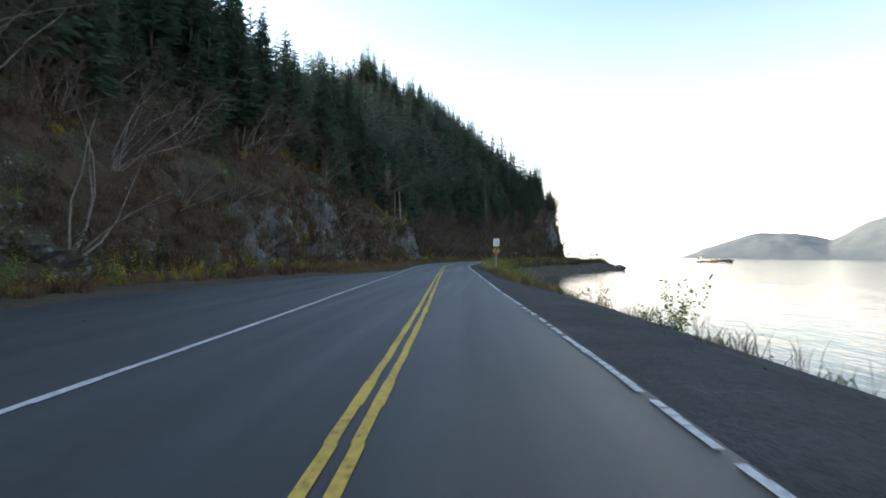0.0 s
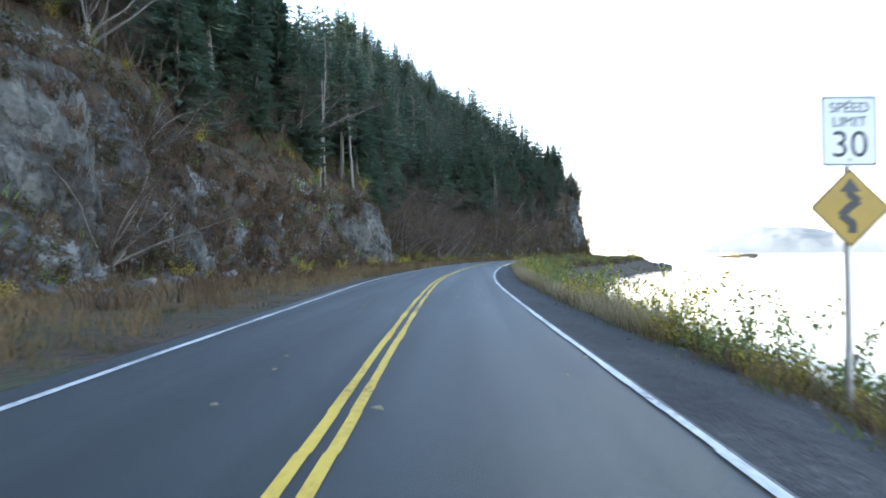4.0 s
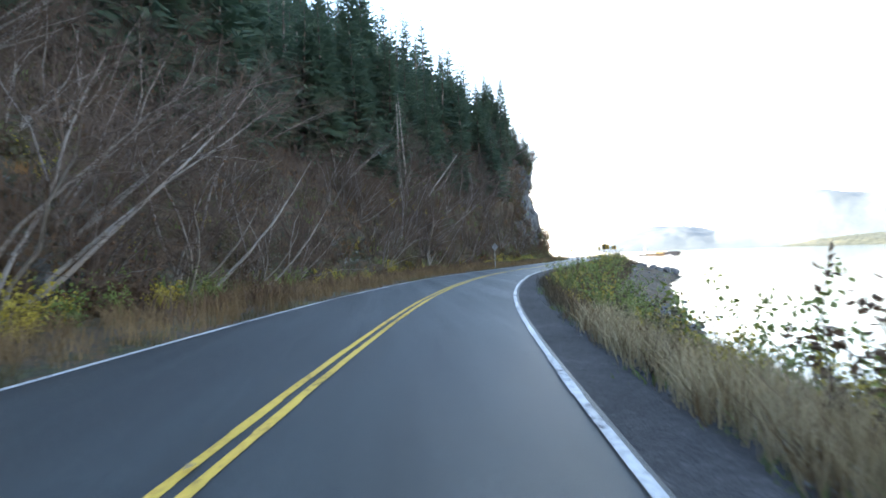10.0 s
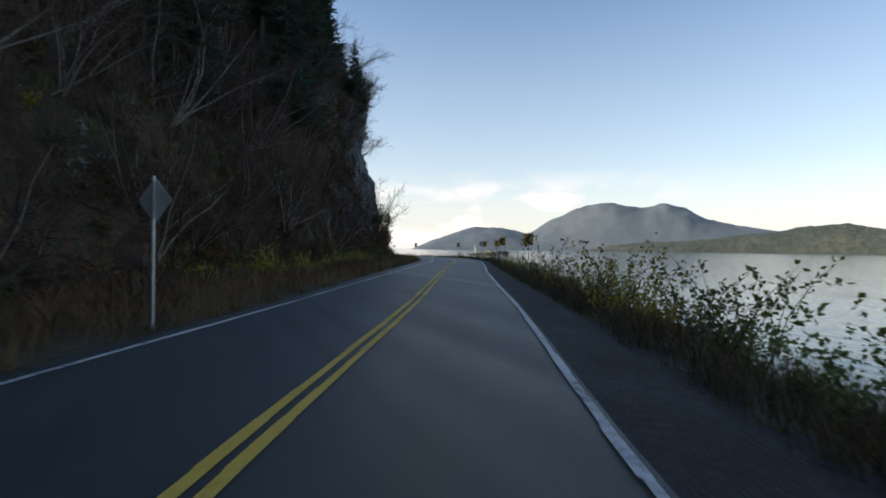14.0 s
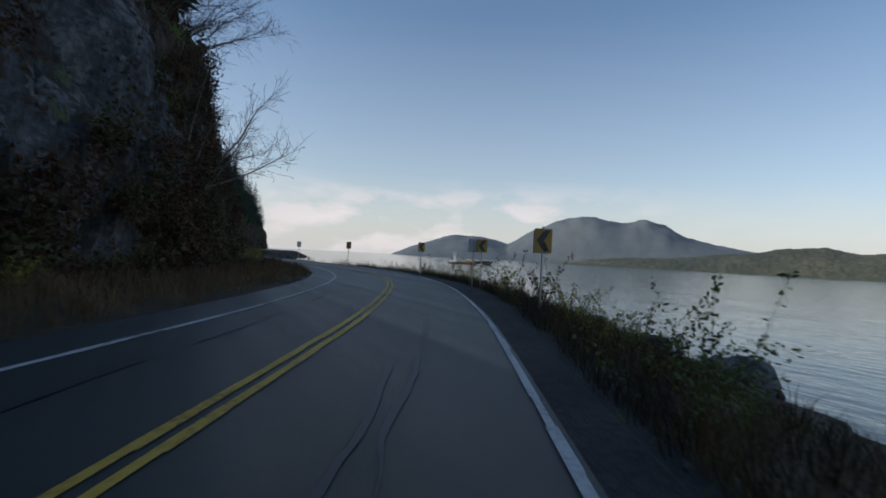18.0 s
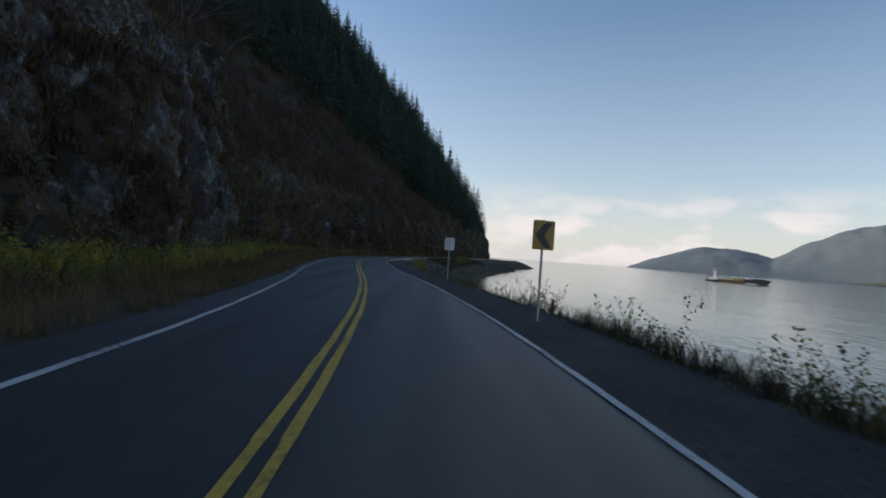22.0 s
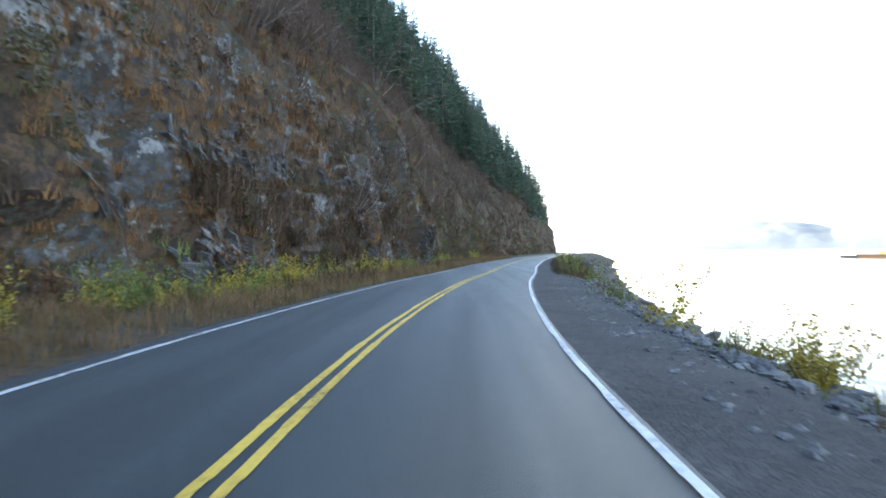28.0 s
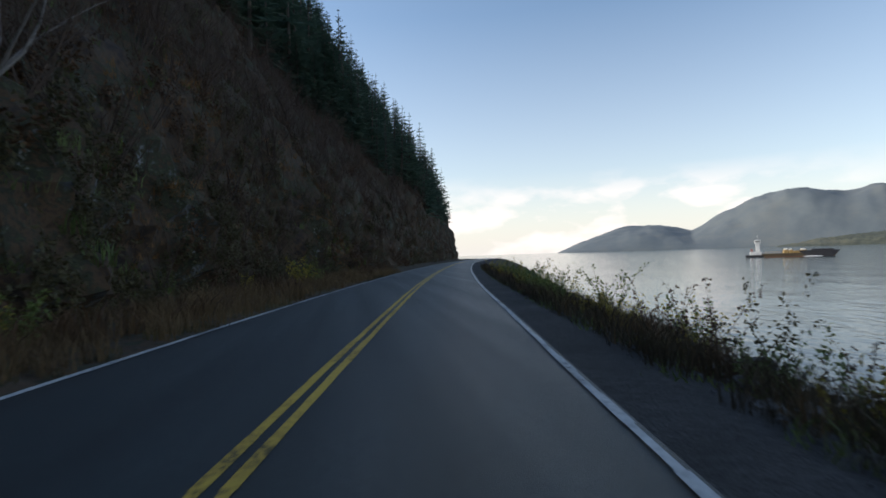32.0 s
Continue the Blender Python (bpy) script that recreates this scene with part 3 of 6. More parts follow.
def hillside():
    ss = np.arange(S0, S1 + 0.1, HILL_STEP)
    us = [-9.0, -6.5, -5.0, -3.6, -2.6, -1.8, -1.2, -0.7, -0.3] + [0.16 * k for k in range(0, 23)] + [3.75 + 0.5 * k for k in range(1, 17)] + [13 + 1.5 * k for k in range(0, 22)]
    verts, faces, w = [], [], len(us)
    for s in ss:
        foot, edge = table(s, FOOT), pulloff(s) - 0.15
        for u in us:
            d = foot + u
            if u < 0:
                d = edge + (foot - edge) * (u + 9.0) / 9.0
                z = -0.05 + 0.22 * ((u + 9.0) / 9.0) + 0.18 * noise.noise((s * 0.5, u * 0.6, 3.1)) * min(1, (u + 9) / 2)
                p = at(s, -d, z)
            else:
                z = 0.17 + rise(s, u)
                p = at(s, -d, z)
                face = max(0.0, 1.0 - abs(u - 1.3) / 3.2)
                q = Vector((p.x, p.y, p.z))
                big = noise.fractal(q * 0.10, 1.0, 2.0, 3)
                dist, cell = noise.voronoi(Vector((q.x * 0.42, q.y * 0.42, q.z * 0.30)))
                block = (cell[0].x * 7.13 + cell[0].y * 3.71 + cell[0].z * 5.37) % 1.0 - 0.5
                d2, c2 = noise.voronoi(Vector((q.x * 1.3 + 9, q.y * 1.3, q.z * 0.9)))
                chip = (c2[0].x * 5.13 + c2[0].y * 8.71 + c2[0].z * 3.37) % 1.0 - 0.5
                fine = noise.fractal(q * 0.8, 0.9, 2.1, 3)
                push = face * (2.3 * big + 1.25 * block + 0.55 * chip + 0.3 * fine) + (1 - face) * (1.4 * big + 0.3 * fine)
                push *= min(1.0, 0.35 + u)
                h = heading(s)
                p += Vector((math.cos(h), -math.sin(h), 0.35)) * push
            verts.append(p)
    GRID["s"], GRID["u"], GRID["p"] = ss, np.array(us), np.array(verts).reshape(len(ss), w, 3)
    for i in range(len(ss) - 1):
        for j in range(w - 1):
            a = i * w + j
            faces.append((a, a + w, a + w + 1, a + 1))
    ob = mesh_object("hillside", verts, faces, HILL)
    bare = ob.data.attributes.new("bare", "FLOAT", "POINT")
    bare.data.foreach_set("value", [table(s, BARE) * (1.0 if 0.1 < u < 2.6 else 0.65 if u < 5 else 0.2) if u > 0 else 0.0 for s in ss for u in us])
    return tagged(ob, "steep hillside of grey rock faces, moss and brown leaf litter", "hillside", kind="structure")


hillside()


def slope(s, u):
    """A place on the hillside surface, u metres behind the foot of the rock (u from -9 at the road to 44)."""
    i = int(np.clip(round((s - S0) / HILL_STEP), 0, len(GRID["s"]) - 1))
    j = int(np.clip(np.searchsorted(GRID["u"], u), 1, len(GRID["u"]) - 1))
    f = (u - GRID["u"][j - 1]) / (GRID["u"][j] - GRID["u"][j - 1])
    p = GRID["p"][i, j - 1] * (1 - f) + GRID["p"][i, j] * f
    return Vector(p.tolist())


LEDGES = []


def outcrop(s, u, wide, deep, tall, seed, lean=0.0, slab=False):
    """A bare outcrop of rock standing out of the slope: broad split planes, sharp edges, cracks."""
    r = random.Random(seed)
    bm = bmesh.new()
    bmesh.ops.create_icosphere(bm, subdivisions=5, radius=0.5)
    for v in bm.verts:                             # squarer than a ball: flat faces meeting at edges
        c = v.co
        c *= 0.5 / (abs(c.x) ** 6 + abs(c.y) ** 6 + abs(c.z) ** 6) ** (1 / 6)
    cuts = []
    for k in range(13):
        a = r.uniform(-1.2, 1.2) if k < 8 else r.uniform(0, 6.28)
        w = Vector((math.cos(a), math.sin(a), r.uniform(-0.25, 0.55))).normalized()
        cuts.append((w, r.uniform(0.34, 0.50)))
    h = heading(s)
    foot = at(s, -(table(s, FOOT) + u + 0.18 * deep), 0.0)
    turn = Matrix.Rotation(-h, 3, "Z")
    for v in bm.verts:
        c = v.co.copy()
        for w, d in cuts:
            k = c.dot(w)
            if k > d:
                c -= w * (k - d) * 0.94
        p = turn @ Vector((c.x * deep * 1.15 - (0.22 * tall + lean) * (c.z + 0.5) * 0.55, c.y * wide * 1.05, c.z * tall * 1.1))
        q = p + foot
        _, cell = noise.voronoi(Vector((q.x * 0.55, q.y * 0.55, q.z * 0.4)))
        chip = (cell[0].x * 7.13 + cell[0].y * 3.71 + cell[0].z * 5.37) % 1.0 - 0.5
        _, cell = noise.voronoi(Vector((q.x * 1.25 + 3, q.y * 1.25, q.z * 0.95)))
        bit = (cell[0].x * 5.13 + cell[0].y * 8.71 + cell[0].z * 3.37) % 1.0 - 0.5
        p += turn @ Vector((1, 0, 0.15)) * (0.45 * chip + 0.24 * bit + (0.35 if slab else 0.55) * noise.fractal(q * 0.45, 0.9, 2.0, 4))
        v.co = p + Vector((0, 0, tall * 0.34))
    me = bpy.data.meshes.new("rock_outcrop")
    bm.to_mesh(me)
    bm.free()
    me.materials.append(SLAB if slab else HILL)
    bare = me.attributes.new("bare", "FLOAT", "POINT")
    bare.data.foreach_set("value", [0.95 if slab else 0.62 if s < 262 else 0.42] * len(me.vertices))
    for f in me.polygons:                          # ledges and cracks that hold dead ferns and brush
        c = f.center + foot
        grow = noise.noise(Vector((c.x * 0.35, c.y * 0.35, c.z * 0.30))) + 0.55 * f.normal.z + 0.45 * (f.center.z / tall - 0.55)
        if grow > (0.30 if slab else 0.05) and f.normal.z > -0.35 and c.z > 0.3 and r.random() < (0.13 if s < 262 else 0.24):
            LEDGES.append((c, r.uniform(0, 6.28), r.uniform(0.6, 1.4)))
    ob = new("rock_outcrop", me)
    ob.location = foot
    return tagged(ob, "bare grey outcrop of cracked rock in the hillside", "rock", "rock outcrops above the road", "structure")


for k, spec in enumerate([(42.5, 1.3, 9, 3.5, 6.5), (51.0, 1.1, 9, 3.8, 7.5), (57.5, 1.5, 5, 3.5, 6.5), (64.5, 0.9, 10, 4.0, 10.5), (74.0, 1.4, 6, 3.5, 7.5), (80.5, 1.2, 4.5, 3, 5.0), (98.0, 1.0, 13, 4.5, 7.5), (107.0, 1.9, 8, 3.0, 5.5), (119.5, 0.6, 3.5, 2.5, 3.2),
                          (219.0, 1.8, 7, 4, 12.0), (230.0, 1.0, 11, 4.5, 19.0), (242.0, 1.6, 7, 4.0, 13.0), (268.0, 1.4, 7, 3.5, 7.5), (276.0, 1.0, 7, 4, 9.0), (286.5, 0.9, 10, 4.5, 11.5),
                          (301.0, 1.2, 5.5, 3.5, 9.5), (339.0, 0.8, 6, 2.5, 4.5), (346.0, 0.9, 7, 2.5, 5.0), (354.0, 0.9, 7, 3.0, 5.5), (364.8, 0.4, 5, 3.0, 7.0)]):
    outcrop(*spec, 900 + k, slab=spec[0] in (42.5, 51.0, 64.5, 74.0, 98.0, 230.0, 301.0))


def far_hill():
    """The wooded ridge further back, a plain height field that starts behind the near slope."""
    xs, ys = np.arange(-330, 200, 7.0), np.arange(-140, 760, 7.0)
    keep = (LINE_S > S0 - 4)
    pts, sv = LINE_P[keep], LINE_S[keep]
    verts, ok = [], []
    for y in ys:
        for x in xs:
            q = (pts[:, 0] - x) ** 2 + (pts[:, 1] - y) ** 2
            i = int(np.argmin(q))
            h = heading(sv[i])
            side = (x - pts[i, 0]) * math.cos(h) - (y - pts[i, 1]) * math.sin(h)
            d = math.sqrt(q[i])
            u = d - table(sv[i], FOOT)
            z = rise(sv[i], u) - 1.2 if side < 0 else -30
            z += 4.0 * noise.fractal(Vector((x, y, 0)) * 0.02, 1.0, 2.0, 3) * min(1, max(0, (u - 40) / 30))
            ok.append(side < 0 and u > 36 and z > -5 and S0 < sv[i] < S1 - 6)
            verts.append((x, y, z))
    w, faces = len(xs), []
    for j in range(len(ys) - 1):
        for i in range(w - 1):
            a = j * w + i
            if ok[a] and ok[a + 1] and ok[a + w] and ok[a + w + 1]:
                faces.append((a, a + 1, a + w + 1, a + w))
    return tagged(mesh_object("upper_hill", verts, faces, HILL, smooth=True), "upper hill slope under dense conifers", "hillside", kind="structure")


far_hill()


def bank_height(s, d):
    e, w = table(s, EDGE) + 0.1, table(s, SHORE)
    f = max(0.0, (d - e) / (w + 6 - e))
    fall = min(1.0, max(0.0, (d - e) / (w - e)))
    z = -0.25 - 3.75 * fall ** 1.25 - max(0, d - w) * 0.4
    return z + (0.45 * noise.noise((s * 0.35, d * 0.35, 7.7)) + 0.2 * noise.noise((s * 1.3, d * 1.3, 2.2))) * min(1, 3 * f)


def bank_profile(s):
    e, w = table(s, EDGE) + 0.1, table(s, SHORE)
    return [(d, bank_height(s, d)) for d in (e + (w + 6 - e) * k / 16 for k in range(17))]


tagged(strip("sea_bank", bank_profile, S0, S1, 0.9, HILL), "rocky earth bank falling from the road to the sea", "bank", kind="structure")

# ---- sea and far shore ----
sea = mesh_object("sea", [(-4200, -4200, SEA_LEVEL), (4900, -4200, SEA_LEVEL), (4900, 4900, SEA_LEVEL), (-4200, 4900, SEA_LEVEL)], [(0, 1, 2, 3)], SEA)
tagged(sea, "calm grey-blue sea water with faint ripples", "sea", kind="structure")


def ridge(name, outline, dist, depth, label, seed, mat):
    """A range of hills: outline is (bearing, elevation) in degrees seen from the bend in the road."""
    ox, oy = 35.0, 200.0
    b0, b1 = outline[0][0], outline[-1][0]
    n, rows = int((b1 - b0) * (4 if dist > 2500 else 9)), 40
    verts, faces = [], []
    for j in range(rows + 1):
        f = j / rows
        for i in range(n + 1):
            b = b0 + (b1 - b0) * i / n
            e = float(np.interp(b, [o[0] for o in outline], [o[1] for o in outline]))
            r = dist + depth * f
            top = math.tan(radians(e)) * (dist + depth * 0.62)
            shape = math.sin(min(1.0, f / 0.62) * math.pi / 2) ** 0.9 if f < 0.62 else math.cos((f - 0.62) / 0.38 * math.pi / 2)
            x, y = ox + r * math.sin(radians(b)), oy + r * math.cos(radians(b))
            nz = noise.fractal(Vector((x * 0.0022, y * 0.0022, seed)), 1.0, 2.0, 5)
            tree = 0.0 if dist > 2500 else 7 * abs(noise.noise(Vector((x * 0.05, y * 0.05, seed))))
            z = SEA_LEVEL - 1 + tree + top * shape * (1 + 0.35 * nz * (1 - f if f < 0.62 else 0.3)) + (5 * noise.fractal(Vector((x, y, seed)) * 0.012, 1.0, 2.0, 3) if 0.03 < f < 0.95 else 0)
            verts.append((x, y, z if 0 < f < 1 else SEA_LEVEL - 3))
    w = n + 1
    for j in range(rows):
        for i in range(n):
            a = j * w + i
            faces.append((a, a + 1, a + w + 1, a + w))
    return tagged(mesh_object(name, verts, faces, mat, smooth=True), label, "mountain", kind="structure")


# the mountains' haze is painted in their material, no air between
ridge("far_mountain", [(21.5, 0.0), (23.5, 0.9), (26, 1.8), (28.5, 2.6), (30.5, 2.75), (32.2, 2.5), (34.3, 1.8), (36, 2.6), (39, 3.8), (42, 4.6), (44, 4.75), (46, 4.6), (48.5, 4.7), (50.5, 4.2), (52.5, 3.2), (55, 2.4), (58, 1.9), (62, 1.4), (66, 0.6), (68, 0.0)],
      3300, 900, "wooded mountains across the water, haze painted into their blue-green colour", 1.3, FOREST_HAZED)
ridge("far_shore", [(40, 0.0), (43, 0.5), (47, 0.9), (51, 1.2), (55, 1.6), (58.5, 1.9), (61, 2.35), (63.5, 2.5), (66, 2.0), (70, 2.2), (75, 1.8), (80, 2.3), (88, 1.6), (96, 1.2), (100, 0.0)],
      1900, 500, "low wooded shore across the water", 5.1, SHORE_WOODS)

# ---- plants ----
class Shape:
    """Vertices and faces of one mesh, gathered piece by piece."""

    def __init__(self):
        self.v, self.f = [], []

    def tube(self, a, b, ra, rb, sides=3):
        ax = (b - a)
        if ax.length < 1e-6:
            return
        x = ax.orthogonal().normalized()
        y = ax.normalized().cross(x)
        k = len(self.v)
        for p, r in ((a, ra), (b, rb)):
            for i in range(sides):
                t = 2 * math.pi * i / sides
                self.v.append(p + (x * math.cos(t) + y * math.sin(t)) * r)
        for i in range(sides):
            j = (i + 1) % sides
            self.f.append((k + i, k + j, k + sides + j, k + sides + i))

    def limb(self, points, radii, sides=5):
        """One bent, tapered stem."""
        k, n = len(self.v), len(points)
        for i, p in enumerate(points):
            ax = points[min(i + 1, n - 1)] - points[max(i - 1, 0)]
            x = ax.cross(Vector((0.31, 0.95, 0.02))).normalized()
            y = ax.normalized().cross(x)
            for j in range(sides):
                t = 2 * math.pi * j / sides
                self.v.append(p + (x * math.cos(t) + y * math.sin(t)) * radii[i])
        for i in range(n - 1):
            for j in range(sides):
                a, b = k + i * sides + j, k + i * sides + (j + 1) % sides
                self.f.append((a, b, b + sides, a + sides))

    def leaf(self, root, way, side, length, width, fold=0.25):
        """A folded leaf or needle spray: two triangles on a rib."""
        up = way.cross(side)
        k = len(self.v)
        m = root + way * length * 0.45
        self.v += [root, m + side * width * 0.5 - up * fold * width, root + way * length, m - side * width * 0.5 - up * fold * width]
        self.f += [(k, k + 1, k + 2), (k, k + 2, k + 3)]

    def place(self, other, m):
        k = len(self.v)
        self.v += [m @ p for p in other.v]
        self.f += [tuple(i + k for i in f) for f in other.f]

    def mesh(self, name, mat, smooth=False):
        me = bpy.data.meshes.new(name)
        me.from_pydata([tuple(p) for p in self.v], [], self.f)
        me.materials.append(mat)
        if smooth:
            me.polygons.foreach_set("use_smooth", [True] * len(me.polygons))
        return me


def thing(name, parts, label, category, group=""):
    """An empty at the base with its parts: (name, mesh) pairs."""
    root = new(name)
    root.empty_display_size = 0.2
    tagged(root, label, category, group)
    for pn, me in parts:
        ob = new(pn, me)
        ob.parent = root
    return root


def rand_way(r, up=0.0):
    t, z = r.uniform(0, 2 * math.pi), r.uniform(-1, 1)
    q = math.sqrt(max(0, 1 - z * z))
    return Vector((q * math.cos(t), q * math.sin(t), z + up)).normalized()


def conifer_shapes(seed, height, levels, arms, sprays, bare=0.12, spread=0.17):
    """Spruce or hemlock: tapered trunk, whorls of drooping boughs with side sprays, ragged outline."""
    r = random.Random(seed)
    trunk, crown = Shape(), Shape()
    lean = Vector((r.uniform(-0.03, 0.03), r.uniform(-0.03, 0.03), 1))
    base = 0.014 * height + 0.05
    cuts = 6
    wob = [Vector((r.uniform(-0.05, 0.05), r.uniform(-0.05, 0.05), 0)) for _ in range(cuts + 1)]
    trunk.limb([lean * height * i / cuts + wob[i] for i in range(cuts + 1)], [base * (1 - i / cuts) + 0.015 for i in range(cuts + 1)], 6)
    for k in range(levels):
        f = bare + (1 - bare) * (k + r.random() * 0.6) / levels
        if f > 0.99:
            continue
        reach = spread * height * (1 - f) ** 0.75 * (0.55 + 0.45 * min(1, (f - bare) * 6 + 0.3))
        n = max(3, round(arms * (1 - 0.45 * f)))
        t0 = r.uniform(0, 6.28)
        for j in range(n):
            if r.random() < 0.12:
                continue
            t = t0 + 6.283 * j / n + r.uniform(-0.3, 0.3)
            length = reach * r.uniform(0.6, 1.2) + 0.12
            droop = r.uniform(-0.15, 0.45) * (1.2 - f)
            way = Vector((math.cos(t), math.sin(t), -droop)).normalized()
            side = Vector((-math.sin(t), math.cos(t), r.uniform(-0.25, 0.25))).normalized()
            root = lean * height * f
            crown.leaf(root, way, side, length, length * 0.34 + 0.08, 0.35)
            for q in range(sprays):
                g = r.uniform(0.25, 0.85)
                sg = -1 if q % 2 else 1
                w2 = (way + side * sg * r.uniform(0.5, 1.0) + Vector((0, 0, r.uniform(-0.35, 0.1)))).normalized()
                s2 = w2.cross(Vector((0, 0, 1))).normalized()
                crown.leaf(root + way * length * g, w2, s2, length * r.uniform(0.3, 0.5) + 0.05, length * 0.15 + 0.05, 0.4)
    crown.leaf(lean * height * 0.94, Vector((0.02, 0, 1)), Vector((1, 0, 0)), height * 0.08, 0.10, 0.3)
    return trunk, crown


def alder_shapes(seed, height, stems, twigs, detail=True):
    """Bare many-stemmed alder or willow, leaning stems and fine twigs, a few dead leaves."""
    r = random.Random(seed)
    wood, twig, leaves, stemlist = Shape(), Shape(), Shape(), []
    for i in range(stems):
        t = r.uniform(0, 6.28)
        p = Vector((r.uniform(-0.3, 0.3), r.uniform(-0.3, 0.3), -0.3))
        way = Vector((math.cos(t) * r.uniform(0.15, 0.75), math.sin(t) * r.uniform(0.15, 0.75), 1)).normalized()
        cuts, h = (5 if detail else 3), height * r.uniform(0.6, 1.1)
        rad = 0.009 * h + 0.008
        line = [p.copy()]
        for c in range(cuts):
            q = p + way * h / cuts
            line.append(q)
            if c >= 1:
                for _ in range(max(1, twigs // cuts)):
                    a = p.lerp(q, r.random())
                    w = (way * 0.6 + rand_way(r, 0.35) * 0.9).normalized()
                    ln = h * r.uniform(0.10, 0.24)
                    b = a + w * ln
                    twig.tube(a, b, 0.010, 0.005)
                    if detail:
                        for _ in range(2):
                            a2 = a.lerp(b, r.uniform(0.3, 0.9))
                            b2 = a2 + (w + rand_way(r, 0.2) * 0.8).normalized() * ln * 0.5
                            twig.tube(a2, b2, 0.008, 0.004)
                            if r.random() < 0.3:
                                leaves.leaf(b2, rand_way(r), rand_way(r), 0.10, 0.07)
            p, way = q, (way + rand_way(r, 0.15) * 0.28).normalized()
        one = Shape()
        one.limb(line, [rad * (1 - c / cuts) + 0.006 for c in range(cuts + 1)], 4 if detail else 3)
        stemlist.append(one)
        wood.place(one, Matrix())
    return wood, twig, leaves, stemlist


def bush_shapes(seed, height, canes, leaf, per):
    """Leafy bush: arching canes that carry leaves of their own."""
    r = random.Random(seed)
    cane, leaves = Shape(), Shape()
    cane.v.append(Vector((0, 0, -0.2)))            # the common root
    for i in range(canes):
        t = r.uniform(0, 6.28)
        p = Vector((r.uniform(-0.35, 0.35), r.uniform(-0.35, 0.35), -0.15)) * height * 0.6
        p.z = -0.15
        way = Vector((math.cos(t) * r.uniform(0.1, 0.7), math.sin(t) * r.uniform(0.1, 0.7), 1)).normalized()
        h = height * r.uniform(0.45, 1.1)
        for c in range(4):
            q = p + way * h / 4
            k0 = len(cane.v)
            cane.tube(p, q, 0.010 * (1.2 - c / 4), 0.010 * (1.2 - (c + 1) / 4))
            cane.f.append((0, k0, k0 + 1) if c == 0 else (k0 - 3, k0, k0 + 1))
            for _ in range(per):
                a = p.lerp(q, r.random())
                w = (rand_way(r, 0.25)).normalized()
                st = a + w * leaf * r.uniform(0.1, 0.7)
                leaves.leaf(st, (w + Vector((0, 0, -0.3))).normalized(), rand_way(r).cross(w).normalized(), leaf * r.uniform(0.6, 1.2), leaf * r.uniform(0.45, 0.8))
            p, way = q, (way + rand_way(r) * 0.22 + Vector((0, 0, -0.06))).normalized()
    return cane, leaves


def tuft_shape(seed, blades, height, spread, width):
    r = random.Random(seed)
    out = Shape()
    for _ in range(blades):
        t = r.uniform(0, 6.28)
        a = Vector((r.uniform(-1, 1), r.uniform(-1, 1), 0)) * spread * 0.35
        a.z = -0.05
        w = Vector((math.cos(t) * 0.45 * r.random(), math.sin(t) * 0.45 * r.random(), 1)).normalized()
        side = w.orthogonal().normalized()
        h = height * r.uniform(0.5, 1.15)
        k = len(out.v)
        bend = Vector((math.cos(t), math.sin(t), 0)) * h * r.uniform(0.05, 0.4)
        out.v += [a - side * width * 0.5, a + side * width * 0.5, a + w * h * 0.6 + side * width * 0.4, a + w * h * 0.6 - side * width * 0.4, a + w * h + bend]
        out.f += [(k, k + 1, k + 2, k + 3), (k + 3, k + 2, k + 4)]
    return out


def scatter(name, shapes, places, mat, label, category):
    """One object of countless pieces: shapes strewn at (place, turn, size)."""
    base = [(np.array([tuple(p) for p in sh.v]), sh.f) for sh in shapes]
    verts, faces, k = [], [], 0
    for i, (p, t, z) in enumerate(places):
        v, f = base[i % len(base)]
        c, s = math.cos(t) * z, math.sin(t) * z
        verts.append(np.stack([v[:, 0] * c - v[:, 1] * s + p[0], v[:, 0] * s + v[:, 1] * c + p[1], v[:, 2] * z + p[2]], 1))
        faces += [tuple(q + k for q in g) for g in f]
        k += len(v)
    me = bpy.data.meshes.new(name)
    me.from_pydata(np.concatenate(verts).tolist(), [], faces)
    me.materials.append(mat)
    return tagged(new(name, me), label, category, kind="stuff")


rv = random.Random(11)

# conifers: those on the near slope singly, the woods behind as one
SPRUCE = []
for k, (h, lv, ar, spr, bare, wide) in enumerate([(13, 34, 9, 6, 0.08, 0.23), (16, 38, 9, 6, 0.18, 0.20), (11, 30, 9, 6, 0.05, 0.26), (18, 40, 8, 5, 0.32, 0.17), (14, 34, 8, 6, 0.12, 0.21), (9, 26, 9, 6, 0.04, 0.27)]):
    tr, crn = conifer_shapes(100 + k, h, lv, ar, spr, bare, wide)
    SPRUCE.append((tr.mesh("trunk", BARK, True), crn.mesh("crown", NEEDLE)))
TREE_LABELS = ["dark green spruce with drooping boughs on the slope", "tall dark green hemlock with a bare lower trunk", "young full-crowned green spruce on the rocky slope",
               "slender tall conifer with a long bare trunk", "ragged dark green conifer leaning over the slope", "small bushy green spruce among the brush"]
TREE_FROM = [(-60, 12), (50, 8), (64, 5), (92, 4.0), (104, 3.2), (113, 3.6), (119, 9), (150, 10), (185, 8), (206, 5), (222, 3.6), (243, 4), (252, 7), (262, 8), (285, 12), (300, 18), (340, 23), (380, 23), (430, 17), (470, 9), (510, 3), (600, 2.2)]
TREE_SIZE = [(-60, 1.0), (110, 1.0), (122, 1.35), (172, 1.3), (190, 1.0), (208, 0.95), (262, 0.95), (300, 1.1), (600, 1.15)]
spots = []
